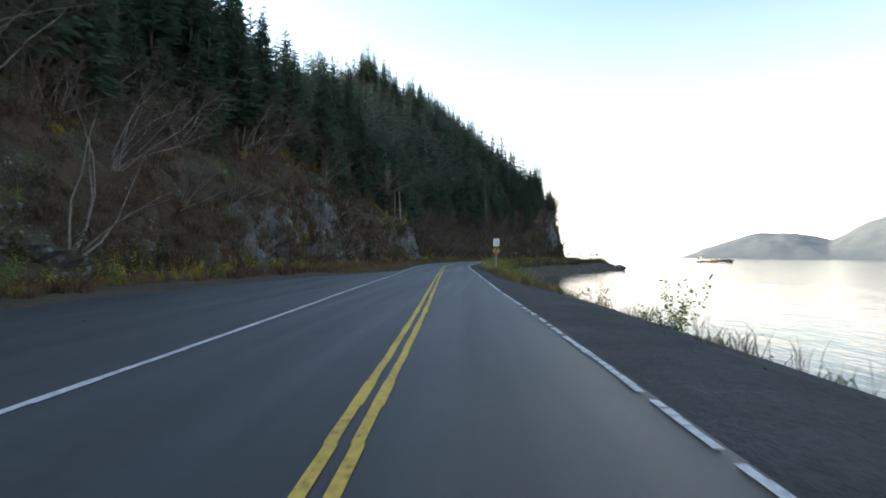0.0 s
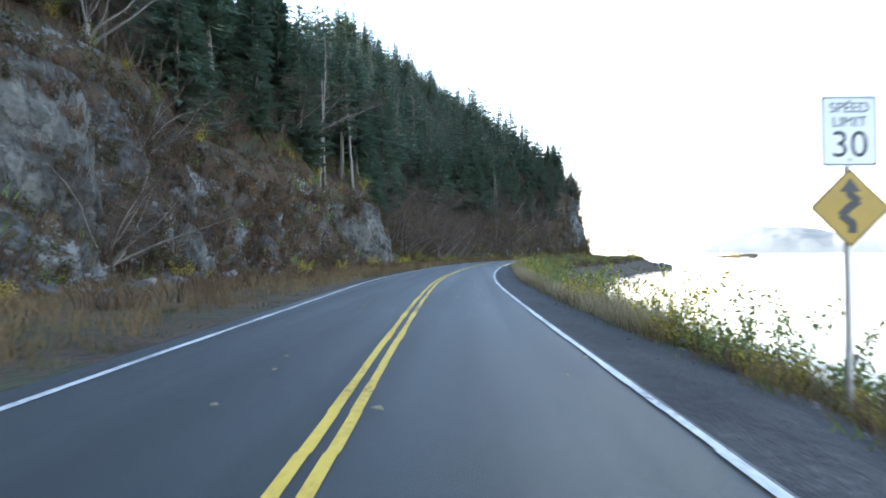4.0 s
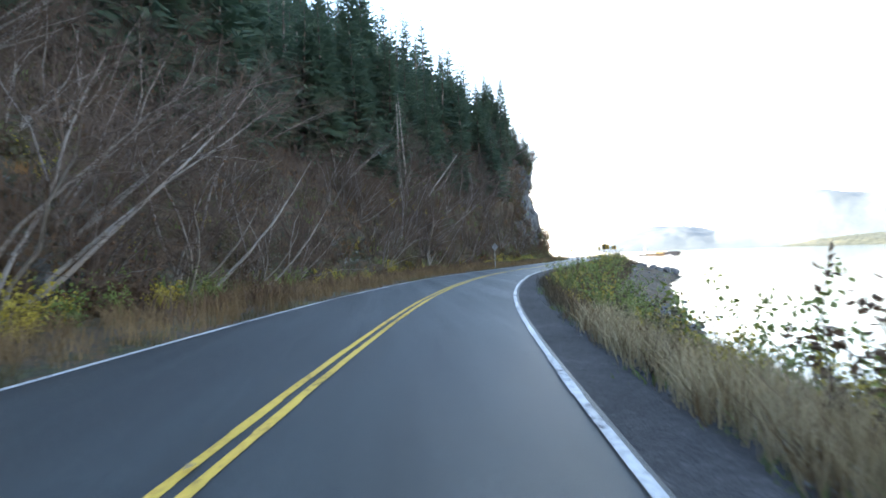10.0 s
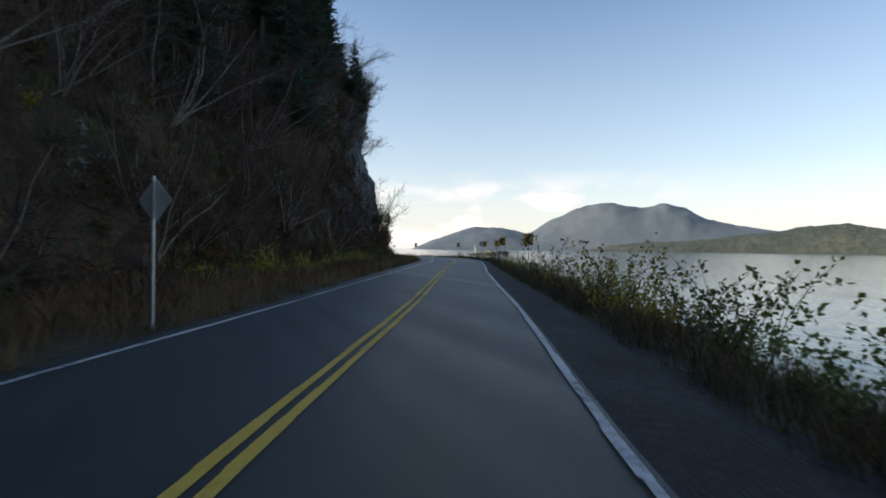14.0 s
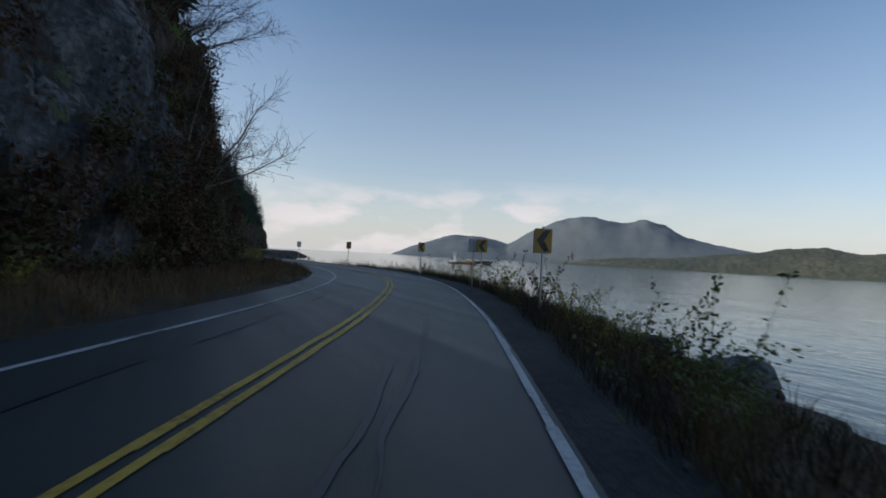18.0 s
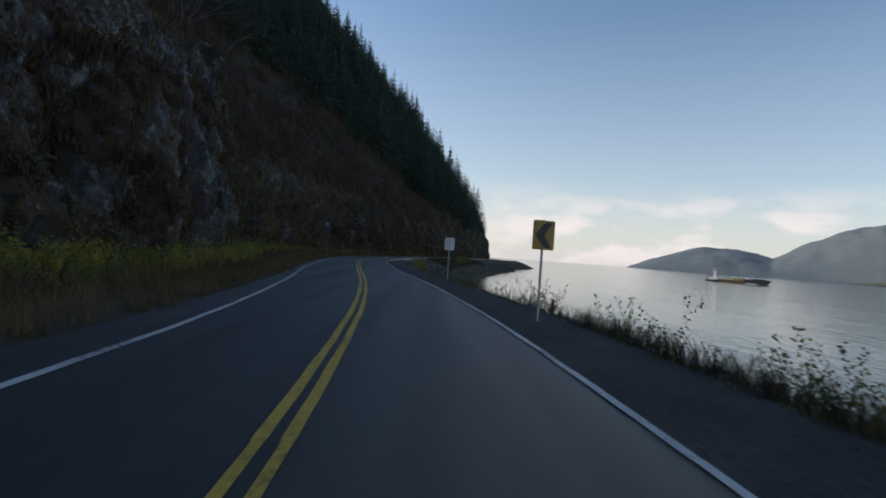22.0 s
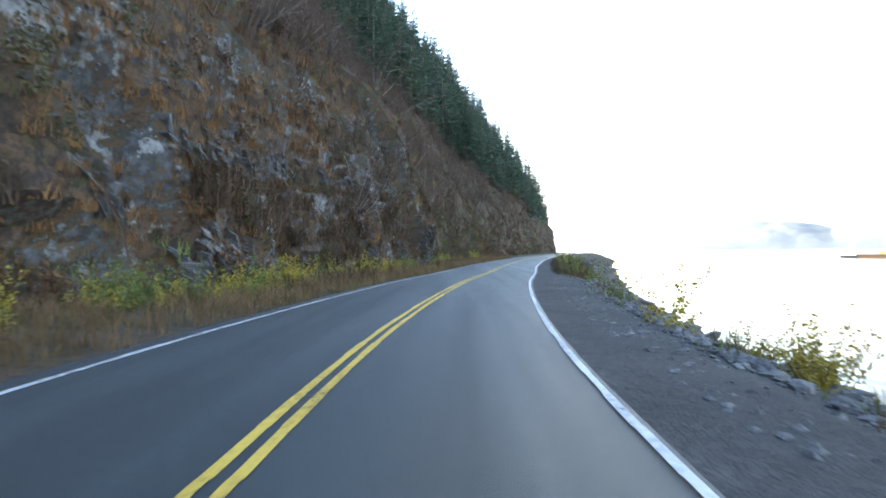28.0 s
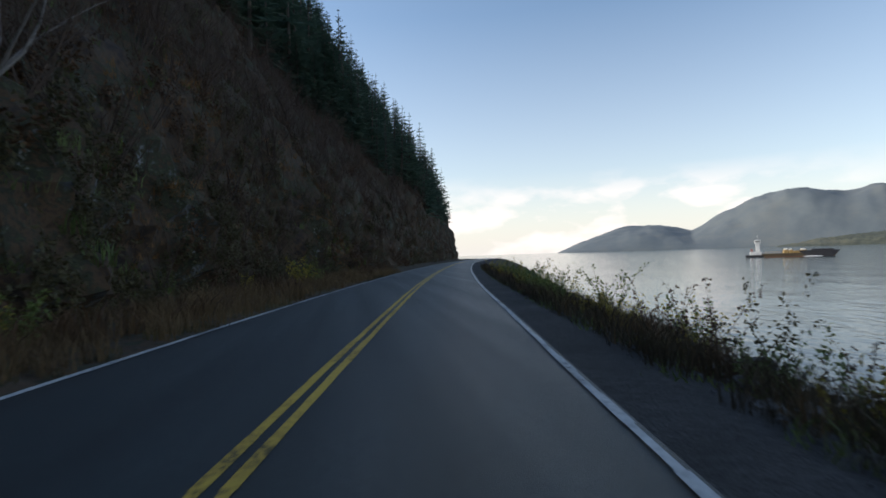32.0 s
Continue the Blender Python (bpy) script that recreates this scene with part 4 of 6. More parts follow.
s = -20.0
while s < 565:
    u = table(s, TREE_FROM) + rv.uniform(0, 2)
    while u < 43:
        if rv.random() < 0.86:
            spots.append((s + rv.uniform(-1.6, 1.6), u + rv.uniform(-0.8, 0.8)))
        u += rv.uniform(2.6, 4.6) + 0.03 * u
    s += 3.3
near = [q for q in spots if q[1] < 15 and 10 < q[0] < 460]
rv.shuffle(near)
near = near[:280]
near_set = set(near)
for q in near:
    k = rv.randrange(6)
    p = slope(*q)
    root = thing("conifer", [("trunk", SPRUCE[k][0]), ("crown", SPRUCE[k][1])], TREE_LABELS[k], "tree", "conifers on the hillside")
    z = rv.uniform(0.7, 1.12) * table(q[0], TREE_SIZE)
    root.matrix_world = Matrix.LocRotScale(p - Vector((0, 0, 0.4)), Euler((rv.uniform(-0.04, 0.04), rv.uniform(-0.04, 0.04), rv.uniform(0, 6.28))), (z, z, z * rv.uniform(0.9, 1.1)))
FAR_TREES = [conifer_shapes(300 + k, h, 17, 6, 2, b, w) for k, (h, b, w) in enumerate([(13, 0.08, 0.25), (16, 0.16, 0.21), (11, 0.05, 0.27), (15, 0.1, 0.23)])]
rest = [(slope(*q) - Vector((0, 0, 0.4)), rv.uniform(0, 6.28), rv.uniform(0.55, 1.3) * table(q[0], TREE_SIZE)) for q in spots if q not in near_set]
# and on the upper hill
s = 20.0
while s < 560:
    u = 46.0
    while u < 100:
        d = -(table(s, FOOT) + u)
        p = at(s, d, rise(s, u) - 2.0)
        p.z += 4.0 * noise.fractal(Vector((p.x, p.y, 0)) * 0.02, 1.0, 2.0, 3) * min(1, max(0, (u - 40) / 30))
        if rv.random() < 0.9:
            rest.append((p + Vector((rv.uniform(-2, 2), rv.uniform(-2, 2), 0)), rv.uniform(0, 6.28), rv.uniform(0.75, 1.25) * table(s, TREE_SIZE)))
        u += 5.0 + 0.05 * (u - 46)
    s += 5.0
scatter("conifer_woods", [t[1] for t in FAR_TREES], rest, NEEDLE, "dense dark green conifer woods on the hill", "woods")
scatter("conifer_trunks", [t[0] for t in FAR_TREES], rest, BARK, "trunks of the dense conifer woods", "woods")

# bare alders and brush on the lower slope
ALDER = []
for k, (h, st, tw) in enumerate([(6.0, 7, 56), (8.0, 6, 64), (4.5, 9, 44), (7.0, 8, 60), (3.2, 9, 34)]):
    w, t, lf, each = alder_shapes(500 + k, h, st, tw)
    ALDER.append([*(("stem", q.mesh("stem", PALE_BARK, True)) for q in each), ("twig_spray", t.mesh("twig_spray", TWIG)), ("dead_foliage", lf.mesh("dead_foliage", LEAF_BROWN))])
ALDER_MANY = [(-60, 0.9), (35, 0.9), (41, 0.45), (62, 0.45), (84, 0.5), (91, 0.15), (105, 0.15), (110, 1.3), (130, 1.6), (190, 1.5), (204, 1.2), (221, 1.0), (225, 0.1), (235, 0.1), (240, 0.7), (252, 0.7), (262, 0.6), (278, 0.5), (282, 0.2), (291, 0.2), (296, 0.6), (335, 0.6), (366, 0.6), (376, 1.0), (450, 0.7), (600, 0.7)]
single, far_brush = [], []
s = -5.0
while s < 440:
    for _ in range(6):
        if rv.random() < 0.55 * table(s, ALDER_MANY):
            q = (s + rv.uniform(-1, 1), rv.uniform(0.6, table(s, TREE_FROM) + 5))
            (single if rv.random() < 0.5 and len(single) < 290 and s < 380 else far_brush).append(q)
    s += 2.0
for q in single:
    k = rv.randrange(5)
    root = thing("alder", ALDER[k], "bare many-stemmed alder with pale stems and brown twigs", "tree", "bare alders on the slope")
    z = rv.uniform(0.7, 1.15)
    h = heading(q[0])
    out = Vector((math.cos(h), -math.sin(h), 0)) * rv.uniform(0.25, 0.85)
    up = (Vector((0, 0, 1)) + out).to_track_quat("Z", "Y")
    root.matrix_world = Matrix.LocRotScale(slope(*q), up @ Euler((0, 0, rv.uniform(0, 6.28))).to_quaternion(), (z, z, z))
for s, u, z in ((224.5, 2.4, 0.8), (228.5, 2.6, 0.9), (231.5, 2.7, 0.9), (234.5, 2.8, 1.0), (236.5, 2.6, 0.9), (239, 2.7, 0.8), (243.5, 2.5, 0.7), (247.5, 2.2, 0.7), (250.5, 1.6, 0.6), (253, 1.1, 0.6), (233, 3.6, 1.0), (245.5, 3.4, 0.9)):
    root = thing("alder", ALDER[4 if z < 0.8 else 2], "bare twiggy alder clinging to the cliff edge", "tree", "bare alders on the slope")
    h = heading(s)
    up = (Vector((0, 0, 1)) + Vector((math.cos(h), -math.sin(h), 0)) * 0.45).to_track_quat("Z", "Y")
    root.matrix_world = Matrix.LocRotScale(slope(s, u), up, (z, z, z))
low = [alder_shapes(600 + k, h, 5, 15, False) for k, h in enumerate((4.2, 3.2, 5.2, 2.4))]
for sh in low:
    sh[0].place(sh[1], Matrix())
extra = [(rv.uniform(-10, 450), rv.uniform(0.5, 14)) for _ in range(1900)]
far_brush += [q for q in extra if rv.random() < table(q[0], ALDER_MANY) * (0.4 if 256 < q[0] < 372 and q[1] < 4.5 else 1.0)]
HIGH = [(285, 13), (300, 19), (340, 25), (380, 25), (430, 20), (470, 12), (520, 6)]
for _ in range(1900):                              # leafless thickets high on the later slope, below the trees
    q = (rv.uniform(285, 505), rv.uniform(2, 27))
    if q[1] < table(q[0], HIGH) + 2:
        far_brush.append(q)
scatter("brush", [sh[0] for sh in low], [(slope(*q), rv.uniform(0, 6.28), rv.uniform(0.6, 1.1)) for q in far_brush], TWIG, "leafless brown brush covering the lower slope", "brush")

blade = [tuft_shape(720 + k, 13, 0.60, 0.55, 0.012) for k in range(6)]
# undergrowth: brown litter, moss and fern clumps on ledges, grass on the verge
clump = [tuft_shape(700 + k, 12, 0.6, 0.9, 0.042) for k in range(5)]


def slope_places(n, s0, s1, u0, u1, z0, z1, seed, patch=0.0):
    r, out = random.Random(seed), []
    while len(out) < n:
        s, u = r.uniform(s0, s1), r.uniform(u0, u1)
        if u1 > 5 and r.random() < table(s, FACE) / (table(s, FACE) + 9):
            u = r.uniform(0.15, 2.8)               # the steep face holds as much as the slope above it
        if u > 0 and r.random() < table(s, BARE) * (0.6 if u < 3.2 else 0.2):
            continue
        if patch and noise.noise((s * 0.12, u * 0.35, seed * 1.7)) < patch - 0.5:
            continue
        out.append((slope(s, u), r.uniform(0, 6.28), r.uniform(z0, z1)))
    return out


scatter("brown_undergrowth", clump, slope_places(9500, -10, 420, 0.2, 14, 0.6, 1.5, 1, 0.45) + slope_places(1500, 256, 372, 0.2, 7, 0.4, 0.9, 12, 0.55) + slope_places(1300, 284, 362, 0.8, 9, 0.6, 1.3, 18, 0.45) + slope_places(1800, 46, 112, 2.4, 10, 0.6, 1.3, 13) + LEDGES, LEAF_BROWN, "brown autumn ferns and dead brush on the slope", "undergrowth")
scatter("green_undergrowth", clump, slope_places(3000, -10, 420, 0.8, 15, 0.5, 1.3, 2, 0.5), LEAF_GREEN, "moss and green ferns on the rock ledges", "undergrowth")
fern = [tuft_shape(760 + k, 24, 0.42, 0.7, 0.020) for k in range(5)]
LEAF_RUST = material("rust_fern", [(0.3, (0.10, 0.045, 0.016)), (0.52, (0.22, 0.105, 0.030)), (0.72, (0.36, 0.20, 0.055))], 1.0, 0.3, 0.8, island=0.6, tint=(0.12, 0.075, 0.035), translucent=0.2)
scatter("rust_ferns", fern, slope_places(2600, 256, 420, 0.3, 9, 0.5, 1.3, 14, 0.62) + slope_places(1500, 312, 362, 1.0, 9, 0.6, 1.4, 17, 0.5) + slope_places(900, 46, 200, 0.4, 9, 0.5, 1.3, 15, 0.66), LEAF_RUST, "rust-orange dead ferns hanging on the rock", "undergrowth")
scatter("moss_clumps", fern, slope_places(2400, 256, 420, 0.3, 9, 0.4, 1.1, 16, 0.6), LEAF_OLIVE, "dark olive moss and sedge clumps on the rock", "undergrowth")
scatter("tan_grass_on_slope", blade, slope_places(900, 40, 420, 0.2, 5, 0.5, 1.2, 3, 0.7) + slope_places(1500, 258, 372, 0.2, 5, 0.5, 1.3, 9, 0.6), DRY_GRASS, "tan grass tufts hanging on the rock", "grass")
olive = [bush_shapes(900 + k, h, 8, 0.19, 4)[1] for k, h in enumerate((1.5, 1.0, 2.0, 1.3))]
THICK = [(-60, 1.0), (35, 0.9), (41, 0.45), (60, 0.45), (100, 0.8), (108, 1.0), (200, 1.0), (221, 1.0), (225, 0.2), (235, 0.2), (239, 0.9), (252, 0.9), (262, 0.8), (279, 0.7), (282, 0.3), (291, 0.3), (295, 0.7), (335, 0.7), (366, 0.6), (376, 1.0), (600, 0.9)]
rt = random.Random(77)
spots_o, spots_b = [], []
while len(spots_o) + len(spots_b) < 3700:
    s, u = (rt.uniform(-10, 430) if rt.random() < 0.8 else rt.uniform(48, 112)), 0.2 + 14 * rt.random() ** 1.2
    if rt.random() < 0.8 * table(s, FACE) / (table(s, FACE) + 9):
        u = rt.uniform(0.5, 3.0)
    if rt.random() > table(s, THICK) * (1.0 if u > 0.8 else 1.4):
        continue
    q = (slope(s, u) - Vector((0, 0, 0.2)), rt.uniform(0, 6.28), rt.uniform(0.5, 1.2))
    (spots_o if noise.noise((s * 0.07, u * 0.2, 4.4)) + rt.uniform(-0.35, 0.35) > -0.05 else spots_b).append(q)
for _ in range(1900):
    s = rt.uniform(290, 515)
    u = rt.uniform(4, table(s, HIGH) + 3) if s < 368 or rt.random() < 0.5 else rt.uniform(0.1, 4.5)
    q = (slope(s, u) - Vector((0, 0, 0.2)), rt.uniform(0, 6.28), rt.uniform(0.6, 1.3))
    (spots_o if noise.noise((s * 0.07, u * 0.2, 4.4)) + rt.uniform(-0.35, 0.35) > 0.12 else spots_b).append(q)
for k in range(170):                               # dark shrubs massed along the foot of the cliff
    s = rt.uniform(210, 243)
    h = heading(s)
    p = slope(s, rt.uniform(0.0, 0.9)) + Vector((math.cos(h), -math.sin(h), 0)) * rt.uniform(0.3, 1.9)
    (spots_o if k % 2 else spots_b).append((p - Vector((0, 0, 0.3)), rt.uniform(0, 6.28), rt.uniform(0.9, 1.6)))
spots_o += [(p, t, 0.6 * z) for p, t, z in LEDGES[::7]]
spots_b += [(p, t, 0.6 * z) for p, t, z in LEDGES[3::9]]
for k in range(330):                               # shrubs hanging over the corner of the cliff
    s = rt.uniform(208, 256)
    if 223.5 < s < 236.5 and rt.random() < 0.75:
        continue
    u = rt.uniform(0.4, 3.4)
    h = heading(s)
    p = slope(s, u) + Vector((math.cos(h), -math.sin(h), 0)) * rt.uniform(0.0, 0.9 if s < 238 else 0.3)
    (spots_o if k % 3 == 0 else spots_b).append((p - Vector((0, 0, 0.3)), rt.uniform(0, 6.28), rt.uniform(0.8, 1.45)))
scatter("olive_brush", olive, spots_o, LEAF_OLIVE, "olive and yellow-green autumn brush on the slope", "brush")
scatter("russet_brush", olive, spots_b, LEAF_BROWN, "russet-brown autumn brush on the slope", "brush")
verge = slope_places(12500, 40, 420, -8.2, 0.8, 0.6, 1.3, 4) + slope_places(1500, -10, 60, -4.0, 0.8, 0.5, 1.2, 5)
scatter("verge_grass", blade, verge, DRY_GRASS, "tall dry tan grass along the road verge", "grass")
low_blade = [tuft_shape(740 + k, 14, 0.22, 0.6, 0.022) for k in range(4)]
scatter("verge_green", low_blade, slope_places(3600, 40, 420, -8.6, 0.5, 0.6, 1.4, 6, 0.45), LEAF_OLIVE, "low olive-green weeds along the road verge", "grass")

BUSH_Y, BUSH_G = [], []
for k, (h, c, lf, per) in enumerate([(1.1, 14, 0.095, 10), (0.8, 16, 0.085, 9), (1.5, 16, 0.105, 9)]):
    cn_, lv_ = bush_shapes(800 + k, h, c, lf, per)
    BUSH_Y.append([("stalk", cn_.mesh("stalk", TWIG)), ("foliage", lv_.mesh("foliage", LEAF_YELLOW))])
    cn_, lv_ = bush_shapes(820 + k, h, c, lf, per)
    BUSH_G.append([("stalk", cn_.mesh("stalk", TWIG)), ("foliage", lv_.mesh("foliage", LEAF_GREEN))])


def put_bush(parts, label, p, r, z, group):
    root = thing("bush", parts, label, "bush", group)
    root.matrix_world = Matrix.LocRotScale(p, Euler((r.uniform(-0.1, 0.1), r.uniform(-0.1, 0.1), r.uniform(0, 6.28))), (z, z, z))
    return root


rb = random.Random(21)
for k in range(130):
    s = rb.uniform(5, 400)
    u = rb.uniform(-2.2, 0.4) if rb.random() < 0.75 else rb.uniform(1.5, 7)
    y = rb.random() < 0.6
    put_bush((BUSH_Y if y else BUSH_G)[rb.randrange(3)], "yellow-leaved autumn bush at the foot of the rock" if y else "green leafy bush at the foot of the rock", slope(s, u), rb, rb.uniform(0.6, 1.3), "bushes below the rock face")

# thick rows of yellow and yellow-green bushes that stand out along the verge
rows_y = []
for s0, s1, u0, u1, many in ((8, 46, -3.2, 0.3, 90), (84, 106, 2.0, 8.0, 110), (48, 80, 3.0, 8.0, 70), (112, 200, 0.6, 9.0, 70), (98, 121, -2.6, 1.0, 70), (111, 118, 0.4, 3.4, 26), (124, 160, -2.0, 0.6, 40), (184, 218, -3.0, 0.4, 150), (203, 226, -2.6, 0.4, 90), (266, 286, -3.4, 0.2, 190), (250, 268, -3.2, 0.2, 120), (284, 300, -3.2, 0.6, 150), (299, 311, -1.2, 2.0, 80), (300, 356, -2.8, 0.2, 260), (354, 376, -2.6, 0.2, 90)):
    for _ in range(many):
        rows_y.append((slope(rb.uniform(s0, s1), rb.uniform(u0, u1)), rb.uniform(0, 6.28), rb.uniform(0.55, 1.25)))
rg = random.Random(23)
bright = [(slope(rg.uniform(279, 292), rg.uniform(-3.2, -1.2)), rg.uniform(0, 6.28), rg.uniform(0.5, 0.85)) for _ in range(90)]
yellow = [bush_shapes(940 + k, h, 11, 0.085, 9)[1] for k, h in enumerate((1.0, 0.8, 1.3))]
scatter("yellow_thicket", yellow, rows_y[::2], LEAF_YELLOW, "yellow autumn thicket along the verge", "thicket")
scatter("golden_thicket", yellow, bright, LEAF_GOLD, "bright golden-yellow thicket on the verge below the rock", "thicket")
scatter("green_thicket", yellow, rows_y[1::2], LEAF_GREEN, "yellow-green autumn thicket along the verge", "thicket")
scatter("russet_stalks", clump, slope_places(1900, 5, 420, -5.5, 0.4, 0.7, 1.5, 8, 0.45), LEAF_BROWN, "russet dead stalks along the verge", "undergrowth")

# right-hand bank: leafy canes against the water, dead grass, boulders
BANK = []
for k, (h, c, lf, per) in enumerate([(1.3, 14, 0.075, 12), (1.6, 12, 0.08, 12), (1.0, 16, 0.07, 13), (2.0, 10, 0.085, 11)]):
    cn_, lv_ = bush_shapes(860 + k, h, c, lf, per)
    BANK.append((cn_.mesh("stalk", TWIG), lv_))
BANK_PARTS = [[("stalk", c), ("foliage", lf.mesh("foliage", m))] for (c, lf), m in zip(BANK * 2, [LEAF_GREEN, LEAF_GREEN, LEAF_YELLOW, LEAF_GREEN, LEAF_BROWN, LEAF_YELLOW, LEAF_GREEN, LEAF_BROWN])]
BANK_MANY = [(-60, 0.3), (8, 0.2), (24, 0.2), (38, 0.4), (48, 1.2), (56, 1.4), (66, 1.4), (84, 1.2), (112, 1.15), (132, 1.25), (150, 1.3), (200, 1.2), (226, 1.1), (236, 0.9), (246, 1.2), (262, 1.2), (272, 0.35), (280, 0.6), (290, 0.5), (298, 0.2), (320, 0.15), (340, 0.15), (356, 0.3), (364, 1.2), (400, 1.2), (600, 1.0)]


def bank_at(s, d):
    return at(s, d, bank_height(s, d))


picked, others = [], [[] for _ in range(4)]
s = 2.0
while s < 420:
    for _ in range(3):
        if rb.random() < 0.45 * table(s, BANK_MANY):
            picked.append((s + rb.uniform(-0.8, 0.8), table(s, EDGE) + rb.uniform(0.6, 3.2), rb.choice((0, 1, 2, 4, 5, 6)) if s < 112 else rb.randrange(8), rb.uniform(0.75, 1.45) * (0.98 if 36 <= s < 64 else 1.08 if 238 < s < 264 else 0.8 if 205 < s < 224 else 1.0 if 190 < s <= 205 else 1.25 if 150 < s <= 190 else 0.9 if s < 36 else 1.2 if s < 136 else 1.0)))
    s += 1.35
BANK_LABELS = ["green leafy", "green leafy", "yellowing leafy", "tall green leafy", "brown withered", "yellowing leafy", "green leafy", "tall brown withered"]
for i, (s, d, k, z) in enumerate(picked):
    if i % 2 == 0 and i < 340:
        put_bush(BANK_PARTS[k], BANK_LABELS[k] + " bush on the sea bank", bank_at(s, d), rb, z, "bushes on the sea bank")
    else:
        others[k % 4].append((bank_at(s, d), rb.uniform(0, 6.28), z))
scatter("bank_thicket", [c[1] for c in BANK[:2]], others[0] + others[1], LEAF_GREEN, "green leafy thicket on the sea bank", "thicket")
scatter("bank_thicket", [c[1] for c in BANK[1:3]], others[2], LEAF_YELLOW, "yellowing leafy thicket on the sea bank", "thicket")
scatter("bank_thicket", [c[1] for c in BANK[2:]], others[3], LEAF_OLIVE, "olive-brown leafy thicket on the sea bank", "thicket")


for s, d, k, z in ((207.4, 5.6, 4, 0.6), (208.3, 5.9, 0, 0.55), (208.9, 5.5, 5, 0.5), (202.4, 6.0, 3, 1.0), (203.6, 6.5, 3, 0.9), (204.8, 6.2, 7, 0.7)):
    put_bush(BANK_PARTS[k], BANK_LABELS[k] + " bush on the sea bank", bank_at(s, d), rb, z, "bushes on the sea bank")
for s, d, k, z in ((328.6, 6.6, 2, 1.0), (329.8, 7.2, 5, 1.1), (331.0, 6.9, 2, 0.9), (333.5, 7.4, 0, 0.8), (338.5, 7.0, 2, 0.6), (350.0, 7.3, 5, 0.7)):
    put_bush(BANK_PARTS[k], BANK_LABELS[k] + " bush on the stony bank", bank_at(s, d), rb, z, "bushes on the sea bank")


def bank_places(n, s0, s1, a, b, z0, z1, seed):
    r, out = random.Random(seed), []
    while len(out) < n:
        s = r.uniform(s0, s1)
        if r.random() < min(1, table(s, BANK_MANY)):
            d = table(s, EDGE) + a + (b - a) * r.random() ** 1.5
            out.append((bank_at(s, d), r.uniform(0, 6.28), r.uniform(z0, z1)))
    return out


mound = [bush_shapes(980 + k, h, 14, 0.085, 9)[1] for k, h in enumerate((0.8, 1.0, 0.7))]
low_bush = []
for _ in range(190):
    s = rb.choice((rb.uniform(28, 38), rb.uniform(40, 66), rb.uniform(40, 110), rb.uniform(40, 110), rb.uniform(232, 268)))
    low_bush.append((bank_at(s, table(s, EDGE) + rb.uniform(0.5, 3.0)), rb.uniform(0, 6.28), rb.uniform(0.7, 1.15)))
scatter("low_bank_bushes", mound, low_bush[::2], LEAF_GREEN, "low dense green bushes on the sea bank", "bushes")
scatter("low_bank_bushes", mound, low_bush[1::2], LEAF_YELLOW, "low dense yellowing bushes on the sea bank", "bushes")
WITHERED = material("withered_stalks", [(0.3, (0.030, 0.022, 0.015)), (0.5, (0.065, 0.046, 0.028)), (0.7, (0.13, 0.092, 0.050))], 0.9, 0.15, 0.9, island=0.6, tint=(0.05, 0.045, 0.022), translucent=0.2)
scatter("bank_withered_grass", blade, bank_places(3600, 128, 268, -0.1, 4.5, 0.6, 1.35, 35) + bank_places(2200, 356, 440, -0.1, 4.5, 0.6, 1.4, 36), WITHERED, "dark withered grass and stalks on the sea bank", "grass")
scatter("bank_grass", blade, bank_places(1500, 0, 128, -0.1, 4.5, 0.6, 1.35, 31) + bank_places(1400, 128, 440, 0.0, 4.5, 0.6, 1.35, 37), DRY_GRASS, "dry tan grass on the sea bank", "grass")
scatter("bank_tall_grass", blade, bank_places(3000, 56, 128, 0.0, 3.6, 0.8, 1.55, 34), TAN_GRASS, "tall pale tan grass on the sea bank", "grass")
scatter("bank_weeds", low_blade, bank_places(2600, 0, 440, -0.4, 4.0, 0.6, 1.6, 32), LEAF_GREEN, "low green weeds on the sea bank", "grass")
scatter("bank_dead_stalks", blade, bank_places(1900, 0, 440, 0.2, 4.5, 0.6, 1.4, 33), LEAF_BROWN, "brown dead stalks on the sea bank", "undergrowth")


def snag(s, u, length, lean, turn, label):
    """A dead, barkless trunk with broken stubs."""
    r = random.Random(int(s * 10))
    tr = Shape()
    pts = [Vector((0.03 * r.uniform(-1, 1), 0.03 * r.uniform(-1, 1), length * k / 6)) for k in range(7)]
    tr.limb(pts, [0.011 * length * (1 - k / 7) + 0.025 for k in range(7)], 7)
    parts = [("trunk", tr.mesh("trunk", PALE_BARK, True))]
    for k in range(7):
        stub, a = Shape(), pts[0].lerp(pts[-1], r.uniform(0.3, 0.95))
        stub.tube(a, a + rand_way(r, 0.2) * r.uniform(0.3, 0.9), 0.025, 0.008, 4)
        parts.append(("broken_branch", stub.mesh("broken_branch", PALE_BARK)))
    root = thing("dead_tree", parts, label, "tree")
    root.matrix_world = Matrix.Translation(slope(s, u) - Vector((0, 0, 0.3))) @ pose(0, 0, 0, 0, lean, turn)


